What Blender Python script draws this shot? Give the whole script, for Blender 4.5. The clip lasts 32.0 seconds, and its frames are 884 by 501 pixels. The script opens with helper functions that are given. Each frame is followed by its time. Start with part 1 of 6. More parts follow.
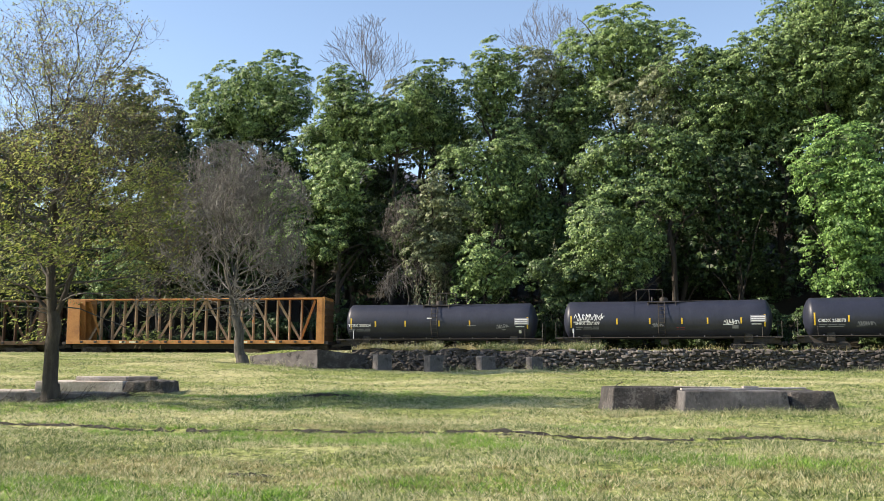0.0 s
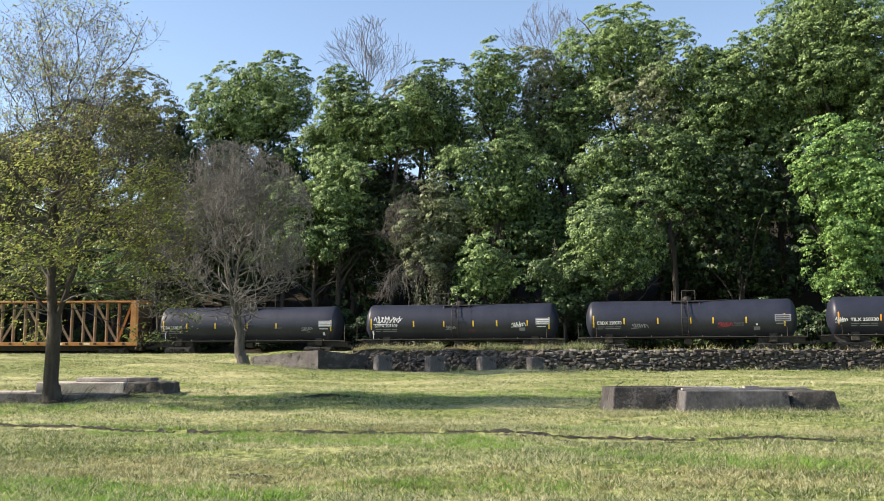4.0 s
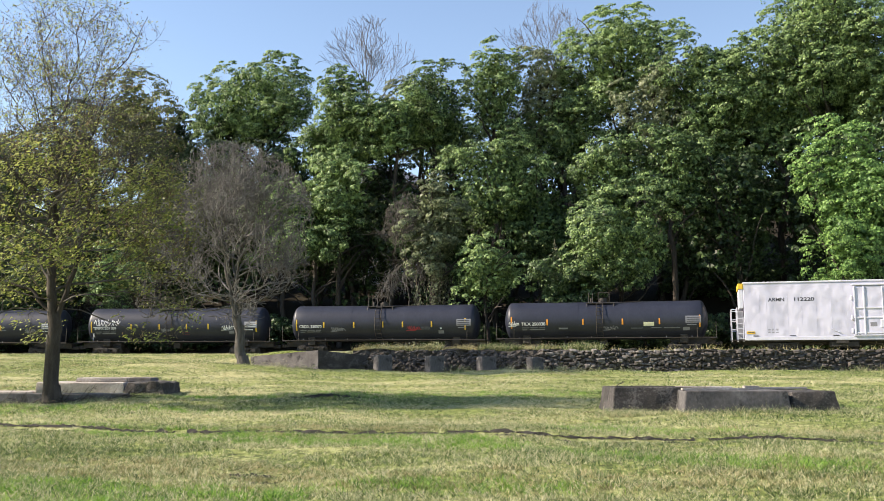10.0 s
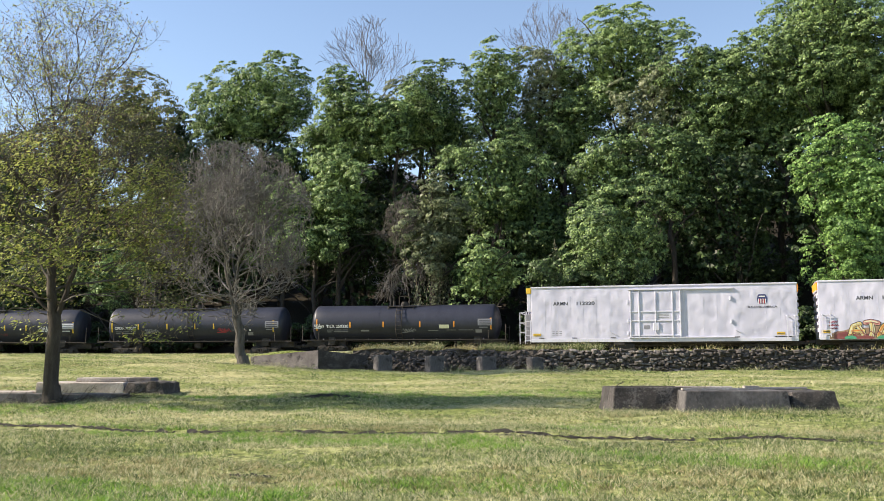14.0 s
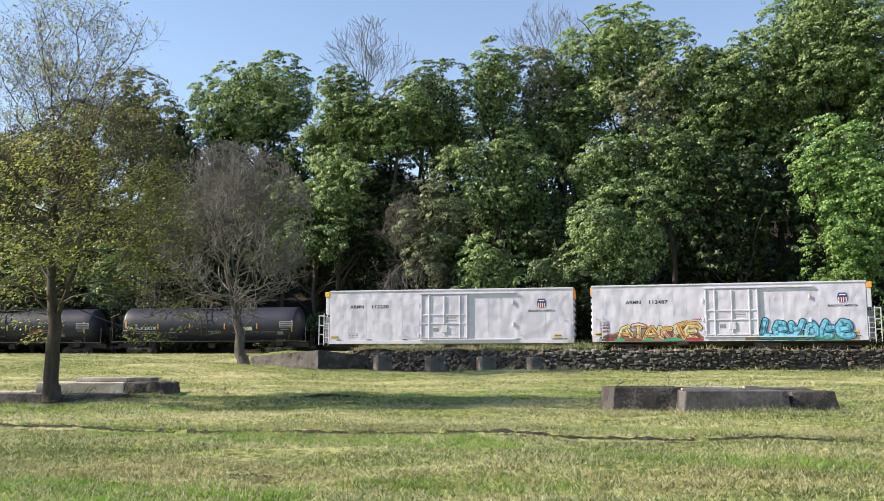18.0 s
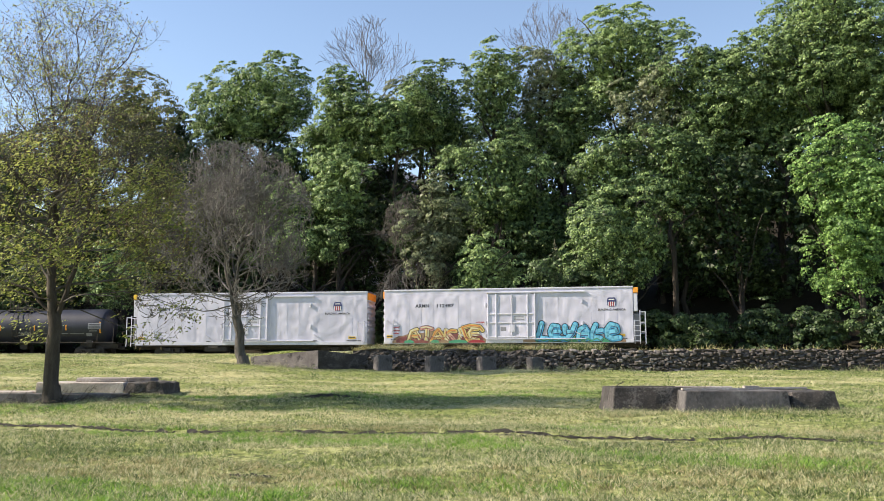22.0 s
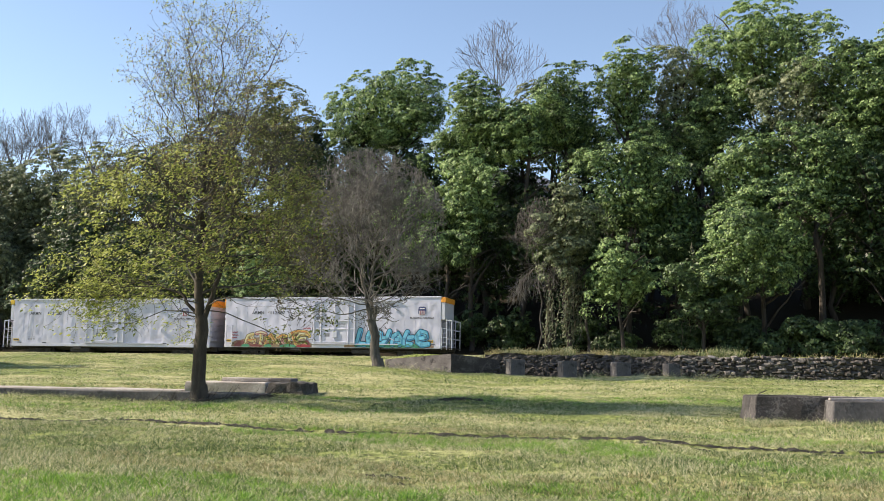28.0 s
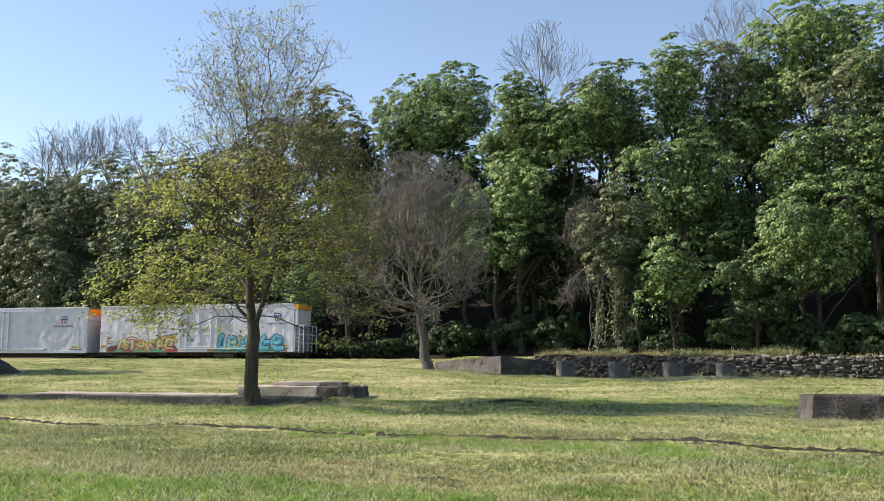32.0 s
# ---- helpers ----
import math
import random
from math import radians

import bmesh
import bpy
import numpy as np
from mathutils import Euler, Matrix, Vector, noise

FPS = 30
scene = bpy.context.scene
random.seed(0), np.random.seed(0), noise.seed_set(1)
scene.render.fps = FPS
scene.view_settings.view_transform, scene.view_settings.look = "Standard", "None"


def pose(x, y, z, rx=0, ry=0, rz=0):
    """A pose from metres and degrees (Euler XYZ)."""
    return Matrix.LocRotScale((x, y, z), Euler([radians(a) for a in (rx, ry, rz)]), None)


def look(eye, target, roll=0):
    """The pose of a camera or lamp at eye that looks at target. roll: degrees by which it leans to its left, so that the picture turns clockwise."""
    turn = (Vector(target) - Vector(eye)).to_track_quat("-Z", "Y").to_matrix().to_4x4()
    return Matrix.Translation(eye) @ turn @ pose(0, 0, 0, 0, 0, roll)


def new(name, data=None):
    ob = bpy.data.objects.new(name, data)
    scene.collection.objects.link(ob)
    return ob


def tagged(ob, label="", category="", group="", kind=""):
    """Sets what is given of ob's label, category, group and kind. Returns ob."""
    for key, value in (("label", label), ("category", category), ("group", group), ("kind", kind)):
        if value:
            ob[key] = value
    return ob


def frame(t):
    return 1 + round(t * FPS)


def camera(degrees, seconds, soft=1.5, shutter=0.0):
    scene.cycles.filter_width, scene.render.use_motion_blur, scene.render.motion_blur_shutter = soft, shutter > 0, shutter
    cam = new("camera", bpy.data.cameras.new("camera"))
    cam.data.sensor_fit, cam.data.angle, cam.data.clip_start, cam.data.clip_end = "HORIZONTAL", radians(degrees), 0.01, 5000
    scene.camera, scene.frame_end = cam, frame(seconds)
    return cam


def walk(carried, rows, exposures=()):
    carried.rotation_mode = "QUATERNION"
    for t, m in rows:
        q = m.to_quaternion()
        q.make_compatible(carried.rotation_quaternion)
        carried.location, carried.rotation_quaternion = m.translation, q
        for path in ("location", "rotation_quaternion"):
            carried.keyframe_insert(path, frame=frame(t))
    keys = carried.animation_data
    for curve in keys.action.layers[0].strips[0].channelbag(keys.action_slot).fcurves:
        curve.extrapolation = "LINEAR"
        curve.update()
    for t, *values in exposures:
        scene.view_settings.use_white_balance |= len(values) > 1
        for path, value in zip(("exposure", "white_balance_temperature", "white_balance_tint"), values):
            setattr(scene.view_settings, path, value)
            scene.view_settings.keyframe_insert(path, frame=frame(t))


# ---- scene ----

# ---------------------------------------------------------------- camera
cam = camera(50.83, 32.0, soft=0.4)
walk(cam, [
    (0, pose(0, 0, 1.6, 97.108, -0.131, -0.044)),
    (0.5, pose(0, 0, 1.6, 97.115, -0.114, -0.046)),
    (1, pose(0, 0, 1.6, 97.126, -0.030, -0.040)),
    (1.5, pose(0, 0, 1.6, 97.128, -0.015, -0.004)),
    (2, pose(0, 0, 1.6, 97.131, -0.010, 0)),
    (3, pose(0, 0, 1.6, 97.130, 0, 0)),
    (25, pose(0, 0, 1.6, 97.130, 0, 0)),
    (25.3, pose(0, 0, 1.6, 97.130, 0, -0.03)),
    (25.5, pose(0, 0, 1.6, 97.136, 0.041, -0.100)),
    (27.3, pose(0, 0, 1.6, 97.200, -1.05, 7.45)),
    (27.5, pose(0, 0, 1.6, 97.252, -1.021, 7.677)),
    (28, pose(0, 0, 1.6, 97.333, -0.818, 8.079)),
    (28.5, pose(0, 0, 1.6, 97.376, -0.580, 8.645)),
    (29, pose(0, 0, 1.6, 97.400, -0.430, 9.303)),
    (29.5, pose(0, 0, 1.6, 97.413, -0.340, 9.824)),
    (30, pose(0, 0, 1.6, 97.442, -0.263, 10.317)),
    (30.5, pose(0, 0, 1.6, 97.444, -0.240, 10.666)),
    (31, pose(0, 0, 1.6, 97.442, -0.250, 10.910)),
    (31.5, pose(0, 0, 1.6, 97.445, -0.250, 11.024)),
    (32, pose(0, 0, 1.6, 97.446, -0.254, 11.123)),
], exposures=[(0, 1.14, 6800, 14), (8, 1.14, 6800, 14), (14, 1.06, 6800, 14), (25.3, 1.05, 6800, 14), (28, 0.99, 6800, 14), (32, 0.97, 6800, 14)])

# ---------------------------------------------------------------- light
SUN_DIR = Vector((-0.82, -0.03, 0.56)).normalized()      # from the place towards the sun
world = bpy.data.worlds.new("sky")
scene.world = world
world.use_nodes = True
wn = world.node_tree
sky = wn.nodes.new("ShaderNodeTexSky")
sky.sky_type = "NISHITA"
sky.sun_disc = False
sky.sun_elevation = math.asin(SUN_DIR.z)
sky.sun_rotation = math.atan2(SUN_DIR.x, SUN_DIR.y)
sky.air_density, sky.dust_density, sky.ozone_density = 1.0, 0.02, 0.9
wn.nodes["Background"].inputs["Strength"].default_value = 0.108
wn.links.new(sky.outputs[0], wn.nodes["Background"].inputs[0])
sun = new("sun", bpy.data.lights.new("sun", "SUN"))
sun.data.energy, sun.data.angle, sun.data.color = 5.0, radians(0.5), (1.0, 0.91, 0.75)
sun.matrix_world = look(SUN_DIR * 60, (0, 0, 0))


# ---------------------------------------------------------------- materials
def material(name, tones, scale=3.0, rough=0.7, metal=0.0, bump=0.2, fine=40.0, stretch=(1, 1, 1), island=0.0, thing=0.0,
             through_light=0.0, spots=None, dist=0.02, coords="Object", gloss=0.5, grain=0.35, detail=5):
    """Noise between the tones at a large and a fine scale, with a bump; island and thing: variation from piece to piece."""
    m = bpy.data.materials.new(name)
    m.use_nodes = True
    nt = m.node_tree
    n, link = nt.nodes, nt.links.new
    bsdf = n["Principled BSDF"]
    bsdf.inputs["Specular IOR Level"].default_value = gloss
    tc = n.new("ShaderNodeTexCoord")
    mp = n.new("ShaderNodeMapping")
    mp.inputs["Scale"].default_value = stretch
    link(tc.outputs[coords], mp.inputs[0])
    big = n.new("ShaderNodeTexNoise")
    big.inputs["Scale"].default_value, big.inputs["Detail"].default_value, big.inputs["Roughness"].default_value = scale, detail, 0.6
    small = n.new("ShaderNodeTexNoise")
    small.inputs["Scale"].default_value, small.inputs["Detail"].default_value = fine, 3
    for x in (big, small):
        link(mp.outputs[0], x.inputs["Vector"])
    add = n.new("ShaderNodeMath")
    add.operation = "MULTIPLY_ADD"
    add.inputs[1].default_value = grain
    link(small.outputs[0], add.inputs[0])
    link(big.outputs[0], add.inputs[2])
    value = add.outputs[0]
    for amount, node, socket in ((island, "ShaderNodeNewGeometry", "Random Per Island"), (thing, "ShaderNodeObjectInfo", "Random")):
        if amount:
            r = n.new(node)
            k = n.new("ShaderNodeMath")
            k.operation = "MULTIPLY_ADD"
            k.inputs[1].default_value = amount
            link(r.outputs[socket], k.inputs[0])
            link(value, k.inputs[2])
            s = n.new("ShaderNodeMath")
            s.operation = "SUBTRACT"
            s.inputs[1].default_value = amount / 2
            link(k.outputs[0], s.inputs[0])
            value = s.outputs[0]
    ramp = n.new("ShaderNodeValToRGB")
    el = ramp.color_ramp.elements
    lo, hi = 0.30 + grain * 0.35, 0.62 + grain * 0.85
    while len(el) < len(tones):
        el.new(0.5)
    for i, c in enumerate(tones):
        el[i].position = lo + (hi - lo) * i / max(1, len(tones) - 1)
        el[i].color = (*c, 1)
    link(value, ramp.inputs[0])
    colour = ramp.outputs[0]
    if spots:
        sp_col, sp_scale, sp_from = spots
        sn = n.new("ShaderNodeTexNoise")
        sn.inputs["Scale"].default_value, sn.inputs["Detail"].default_value, sn.inputs["Roughness"].default_value = sp_scale, 7, 0.7
        link(mp.outputs[0], sn.inputs["Vector"])
        sr = n.new("ShaderNodeMapRange")
        sr.inputs["From Min"].default_value, sr.inputs["From Max"].default_value = sp_from, sp_from + 0.12
        link(sn.outputs[0], sr.inputs[0])
        mix = n.new("ShaderNodeMix")
        mix.data_type = "RGBA"
        link(sr.outputs[0], mix.inputs["Factor"])
        link(colour, mix.inputs["A"])
        mix.inputs["B"].default_value = (*sp_col, 1)
        colour = mix.outputs["Result"]
    link(colour, bsdf.inputs["Base Color"])
    bsdf.inputs["Roughness"].default_value, bsdf.inputs["Metallic"].default_value = rough, metal
    if bump:
        b = n.new("ShaderNodeBump")
        b.inputs["Strength"].default_value, b.inputs["Distance"].default_value = bump, dist
        link(add.outputs[0], b.inputs["Height"])
        link(b.outputs[0], bsdf.inputs["Normal"])
    if through_light:
        tr = n.new("ShaderNodeBsdfTranslucent")
        link(colour, tr.inputs["Color"])
        ms = n.new("ShaderNodeMixShader")
        ms.inputs[0].default_value = through_light
        link(bsdf.outputs[0], ms.inputs[1])
        link(tr.outputs[0], ms.inputs[2])
        link(ms.outputs[0], n["Material Output"].inputs[0])
    return m


def leaf_material(name, tones, thing=0.2, through_light=0.17, rough=0.5):
    return material(name, tones, scale=0.35, fine=3.0, rough=rough, bump=0, island=0.6, thing=thing, through_light=through_light, gloss=0.3)


LEAF_MAPLE = leaf_material("maple_leaf", [(0.028, 0.055, 0.020), (0.105, 0.170, 0.056), (0.265, 0.37, 0.135)])
LEAF_BRIGHT = leaf_material("bright_leaf", [(0.044, 0.098, 0.024), (0.125, 0.235, 0.058), (0.245, 0.385, 0.11)])
# darker leaf tones that also put the wood's deep shade into colour
LEAF_DARK = leaf_material("dark_shaded_leaf", [(0.018, 0.034, 0.013), (0.042, 0.073, 0.025), (0.085, 0.135, 0.045)], through_light=0.12)
LEAF_OLIVE = leaf_material("olive_leaf", [(0.065, 0.075, 0.030), (0.125, 0.14, 0.052), (0.205, 0.22, 0.085)])
# grey-green of thin leaf; on the far left trees it also stands for haze
LEAF_GREY = leaf_material("grey_green_leaf", [(0.06, 0.075, 0.042), (0.12, 0.145, 0.076), (0.21, 0.24, 0.128)])
LEAF_YOUNG = leaf_material("young_yellow_leaf", [(0.125, 0.165, 0.036), (0.245, 0.285, 0.07), (0.39, 0.42, 0.125)], thing=0, through_light=0.42)
TASSEL = leaf_material("brown_tassel", [(0.11, 0.08, 0.045), (0.17, 0.13, 0.075), (0.25, 0.19, 0.11)], thing=0)
BARK = material("bark", [(0.02, 0.016, 0.013), (0.042, 0.034, 0.027), (0.078, 0.065, 0.052)], scale=1.2, fine=14, rough=0.95, bump=0.9, stretch=(6, 6, 1), dist=0.03)
BARK_GREY = material("grey_bark", [(0.03, 0.027, 0.024), (0.072, 0.065, 0.058), (0.135, 0.125, 0.112)], scale=1.5, fine=18, rough=0.95, bump=0.6, stretch=(5, 5, 1), dist=0.02)
BARK_TWIG = material("grey_twig", [(0.05, 0.046, 0.043), (0.11, 0.103, 0.096), (0.21, 0.20, 0.186)], scale=1.5, fine=18, rough=0.95, bump=0.2)
BARK_PALE = material("pale_twig", [(0.06, 0.055, 0.055), (0.10, 0.094, 0.093), (0.15, 0.14, 0.135)], scale=1.5, fine=18, rough=0.95, bump=0.2)
VINE = material("dry_vine", [(0.11, 0.095, 0.07), (0.19, 0.165, 0.12), (0.27, 0.24, 0.17)], scale=2, fine=20, rough=0.95, bump=0.2)
# earth of the heap and patches; its darkness also paints the rut's shadow
SOIL = material("soil_and_rut_shadow", [(0.011, 0.010, 0.008), (0.024, 0.021, 0.016), (0.05, 0.042, 0.034)], scale=4, fine=60, rough=0.95, bump=0.8)
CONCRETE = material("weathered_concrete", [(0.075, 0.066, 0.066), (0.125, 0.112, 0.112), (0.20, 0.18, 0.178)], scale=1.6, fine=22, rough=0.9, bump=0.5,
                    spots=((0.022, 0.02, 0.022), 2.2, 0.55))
# dark tones serve the stained footing and paint the wing wall's unlit flank
CONCRETE_DARK = material("stained_and_shaded_concrete", [(0.021, 0.019, 0.018), (0.043, 0.038, 0.036), (0.092, 0.083, 0.079)], scale=2.0, fine=22, rough=0.95, bump=0.8, grain=0.7, spots=((0.015, 0.013, 0.013), 1.8, 0.55))
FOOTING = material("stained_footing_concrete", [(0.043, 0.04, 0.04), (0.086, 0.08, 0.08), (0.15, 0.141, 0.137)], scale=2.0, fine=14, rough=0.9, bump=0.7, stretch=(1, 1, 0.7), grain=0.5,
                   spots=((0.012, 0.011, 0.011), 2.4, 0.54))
CONCRETE_PALE = material("pale_concrete", [(0.22, 0.19, 0.17), (0.35, 0.305, 0.28), (0.50, 0.45, 0.42)], scale=1.5, fine=18, rough=0.95, bump=0.8, grain=0.6,
                         spots=((0.075, 0.068, 0.065), 3.0, 0.58))
STONE = material("wall_stone", [(0.06, 0.053, 0.048), (0.115, 0.103, 0.094), (0.21, 0.19, 0.174)], scale=2.5, fine=18, rough=0.95, bump=0.8, thing=0.5, dist=0.04)
RUBBLE = material("rubble_earth", [(0.03, 0.025, 0.021), (0.065, 0.055, 0.046), (0.12, 0.104, 0.088)], scale=3, fine=22, rough=0.95, bump=1.0, dist=0.08)
BALLAST = material("ballast", [(0.025, 0.023, 0.021), (0.055, 0.05, 0.046), (0.1, 0.093, 0.086)], scale=6, fine=40, rough=0.95, bump=1.0)
STEEL = material("rail_steel", [(0.10, 0.075, 0.06), (0.16, 0.12, 0.10)], scale=6, fine=40, rough=0.5, metal=0.7, bump=0.1)
TIE = material("wooden_tie", [(0.04, 0.034, 0.03), (0.08, 0.07, 0.06)], scale=3, fine=30, rough=0.95, bump=0.5, thing=0.3)
IRON = material("dark_iron", [(0.016, 0.014, 0.013), (0.035, 0.03, 0.027), (0.06, 0.048, 0.04)], scale=4, fine=30, rough=0.7, metal=0.2, bump=0.2)
TANK_BLACK = material("black_tank_paint", [(0.011, 0.013, 0.024), (0.017, 0.020, 0.034), (0.027, 0.030, 0.047)], scale=0.5, fine=9, rough=0.47, gloss=0.40, bump=0.05, stretch=(1, 1, 0.4),
                      spots=((0.032, 0.03, 0.032), 0.9, 0.66))
CAR_WHITE = material("white_car_paint", [(0.435, 0.43, 0.53), (0.50, 0.492, 0.60), (0.545, 0.535, 0.645)], scale=1.15, fine=30, rough=0.45, bump=0.9, dist=0.10, stretch=(1, 1, 0.8), grain=0.004, detail=1.2)
WHITE_TRIM = material("white_steel", [(0.49, 0.49, 0.57), (0.57, 0.57, 0.65)], scale=3, fine=20, rough=0.5, bump=0.05)
ORANGE = material("orange_car_paint", [(0.24, 0.095, 0.024), (0.37, 0.155, 0.036), (0.46, 0.215, 0.06)], scale=0.9, fine=9, rough=0.65, bump=0.1,
                  spots=((0.17, 0.09, 0.045), 2.0, 0.62))
TAN_STEEL = material("faded_orange_steel", [(0.20, 0.13, 0.075), (0.30, 0.205, 0.125), (0.38, 0.28, 0.18)], scale=1.2, fine=10, rough=0.75, bump=0.1,
                     spots=((0.40, 0.15, 0.03), 1.2, 0.58))


def plain(name, colour, rough=0.6):
    c = Vector(colour)
    return material(name, [tuple(c * 0.82), tuple(c), tuple(c * 1.12)], scale=2.0, fine=15, rough=rough, bump=0.03)


MARK_WHITE = plain("white_marking", (0.62, 0.62, 0.64))
MARK_GREY = plain("faded_marking", (0.20, 0.20, 0.23))
MARK_DARK = plain("dark_marking", (0.03, 0.032, 0.045))
MARK_YELLOW = plain("yellow_marking", (0.62, 0.40, 0.03))
MARK_ORANGE = plain("orange_reflector", (0.75, 0.30, 0.03))
MARK_RED = plain("red_marking", (0.32, 0.03, 0.045))
MARK_BLUE = plain("navy_marking", (0.035, 0.045, 0.14))
MARK_CREAM = plain("cream_placard", (0.62, 0.60, 0.42))
SPRAY_BLUE = plain("blue_spray", (0.05, 0.30, 0.52), 0.5)
SPRAY_SKY = plain("pale_blue_spray", (0.16, 0.50, 0.68), 0.5)
SPRAY_YELLOW = plain("yellow_spray", (0.62, 0.48, 0.16), 0.5)
SPRAY_ORANGE = plain("orange_spray", (0.58, 0.20, 0.06), 0.5)
SPRAY_MAROON = plain("maroon_spray", (0.20, 0.055, 0.055), 0.5)
SPRAY_PINK = plain("pink_spray", (0.55, 0.27, 0.24), 0.5)
SPRAY_GREY = plain("grey_spray", (0.24, 0.235, 0.24), 0.5)
SPRAY_GREEN = plain("green_spray", (0.05, 0.26, 0.15), 0.5)
SPRAY_BLACK = plain("black_spray", (0.018, 0.018, 0.022), 0.5)
SPRAY_BROWN = plain("brown_spray", (0.26, 0.17, 0.11), 0.5)


def ground_material():
    m = bpy.data.materials.new("grassy_ground")
    m.use_nodes = True
    nt = m.node_tree
    n, link = nt.nodes, nt.links.new
    bsdf = n["Principled BSDF"]
    tc = n.new("ShaderNodeTexCoord")
    mp = n.new("ShaderNodeMapping")
    mp.inputs["Scale"].default_value = (0.55, 1.0, 1.0)
    link(tc.outputs["Object"], mp.inputs[0])

    def noise_node(scale, detail, vec):
        x = n.new("ShaderNodeTexNoise")
        x.inputs["Scale"].default_value, x.inputs["Detail"].default_value, x.inputs["Roughness"].default_value = scale, detail, 0.65
        link(vec, x.inputs["Vector"])
        return x.outputs[0]

    def ramp_node(value, stops):
        r = n.new("ShaderNodeValToRGB")
        el = r.color_ramp.elements
        while len(el) < len(stops):
            el.new(0.5)
        for i, (p, c) in enumerate(stops):
            el[i].position, el[i].color = p, (*c, 1)
        link(value, r.inputs[0])
        return r.outputs[0]

    def mixed(fac, a, b):
        x = n.new("ShaderNodeMix")
        x.data_type = "RGBA"
        link(fac, x.inputs["Factor"])
        link(a, x.inputs["A"])
        link(b, x.inputs["B"])
        return x.outputs["Result"]

    patches = noise_node(0.33, 5, mp.outputs[0])
    tufts = noise_node(9.0, 7, tc.outputs["Object"])
    green = ramp_node(tufts, [(0.36, (0.035, 0.048, 0.015)), (0.50, (0.15, 0.185, 0.05)), (0.63, (0.33, 0.355, 0.12))])
    straw = ramp_node(tufts, [(0.36, (0.08, 0.07, 0.03)), (0.49, (0.34, 0.32, 0.15)), (0.63, (0.56, 0.53, 0.31))])
    fac = ramp_node(patches, [(0.46, (0, 0, 0)), (0.64, (1, 1, 1))])
    colour = mixed(fac, green, straw)
    earth = ramp_node(tufts, [(0.3, (0.05, 0.042, 0.033)), (0.7, (0.13, 0.112, 0.09))])
    bare = noise_node(0.9, 6, mp.outputs[0])
    colour = mixed(ramp_node(bare, [(0.66, (0, 0, 0)), (0.73, (1, 1, 1))]), colour, earth)
    # forest litter on the hill behind the railway, its tones lowered to stand for tree shade
    shaded_litter = ramp_node(tufts, [(0.3, (0.012, 0.010, 0.007)), (0.7, (0.034, 0.028, 0.017))])
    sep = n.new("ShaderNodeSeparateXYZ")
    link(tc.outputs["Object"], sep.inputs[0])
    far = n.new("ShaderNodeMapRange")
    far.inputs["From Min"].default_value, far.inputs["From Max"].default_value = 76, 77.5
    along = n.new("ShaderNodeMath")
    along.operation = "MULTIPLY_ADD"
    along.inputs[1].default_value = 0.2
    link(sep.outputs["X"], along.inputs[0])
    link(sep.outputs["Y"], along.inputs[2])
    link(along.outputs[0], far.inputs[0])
    colour = mixed(far.outputs[0], colour, shaded_litter)
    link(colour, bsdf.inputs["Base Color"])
    bsdf.inputs["Roughness"].default_value = 0.95
    bsdf.inputs["Specular IOR Level"].default_value = 0.15
    b = n.new("ShaderNodeBump")
    b.inputs["Strength"].default_value, b.inputs["Distance"].default_value = 0.8, 0.06
    link(tufts, b.inputs["Height"])
    link(b.outputs[0], bsdf.inputs["Normal"])
    return m


GROUND = ground_material()
GRASS = material("grass_blade", [(0.035, 0.062, 0.014), (0.14, 0.205, 0.058), (0.30, 0.33, 0.14), (0.56, 0.52, 0.33)], scale=0.33, fine=26.0, rough=0.6, bump=0, island=0.7, grain=0.8,
                 through_light=0.35, stretch=(0.55, 1, 1))


GRASS_LUSH = material("lush_grass_blade", [(0.055, 0.13, 0.015), (0.14, 0.30, 0.03), (0.27, 0.44, 0.07)], scale=1.2, fine=20.0, rough=0.6, bump=0, island=0.7, grain=0.8, through_light=0.35)
# dark brown of one flat car, also painted on bulkhead ends as their shade
DARK_BROWN_SHADE = material("dark_brown_shaded_steel", [(0.045, 0.026, 0.014), (0.09, 0.05, 0.025), (0.14, 0.08, 0.04)], scale=1.5, fine=12, rough=0.8, bump=0.2)
GRASS_DRY = material("dry_grass_blade", [(0.13, 0.13, 0.045), (0.30, 0.27, 0.12), (0.52, 0.45, 0.25)], scale=0.8, fine=12.0, rough=0.7, bump=0, island=0.5, grain=0.8, through_light=0.3)


# ---------------------------------------------------------------- mesh helpers
def mesh_data(name, verts, faces, mat, smooth=False):
    me = bpy.data.meshes.new(name)
    me.from_pydata(verts, [], faces)
    me.materials.append(mat)
    if smooth:
        me.shade_smooth()
    me.update()
    return me


def array_mesh(name, verts, corners, mat):
    """A mesh of equal-sided faces from arrays: verts (n, 3), corners (faces, sides)."""
    verts, corners = np.asarray(verts, np.float32), np.asarray(corners, np.int32)
    me = bpy.data.meshes.new(name)
    me.vertices.add(len(verts))
    me.vertices.foreach_set("co", verts.ravel())
    me.loops.add(corners.size)
    me.loops.foreach_set("vertex_index", corners.ravel())
    me.polygons.add(len(corners))
    me.polygons.foreach_set("loop_start", np.arange(0, corners.size, corners.shape[1], dtype=np.int32))
    me.update(calc_edges=True)
    me.materials.append(mat)
    return me


def thing(name, m, label, category, group="", kind=""):
    ob = new(name)
    ob.empty_display_size = 0.2
    ob.matrix_world = m
    return tagged(ob, label, category, group, kind)


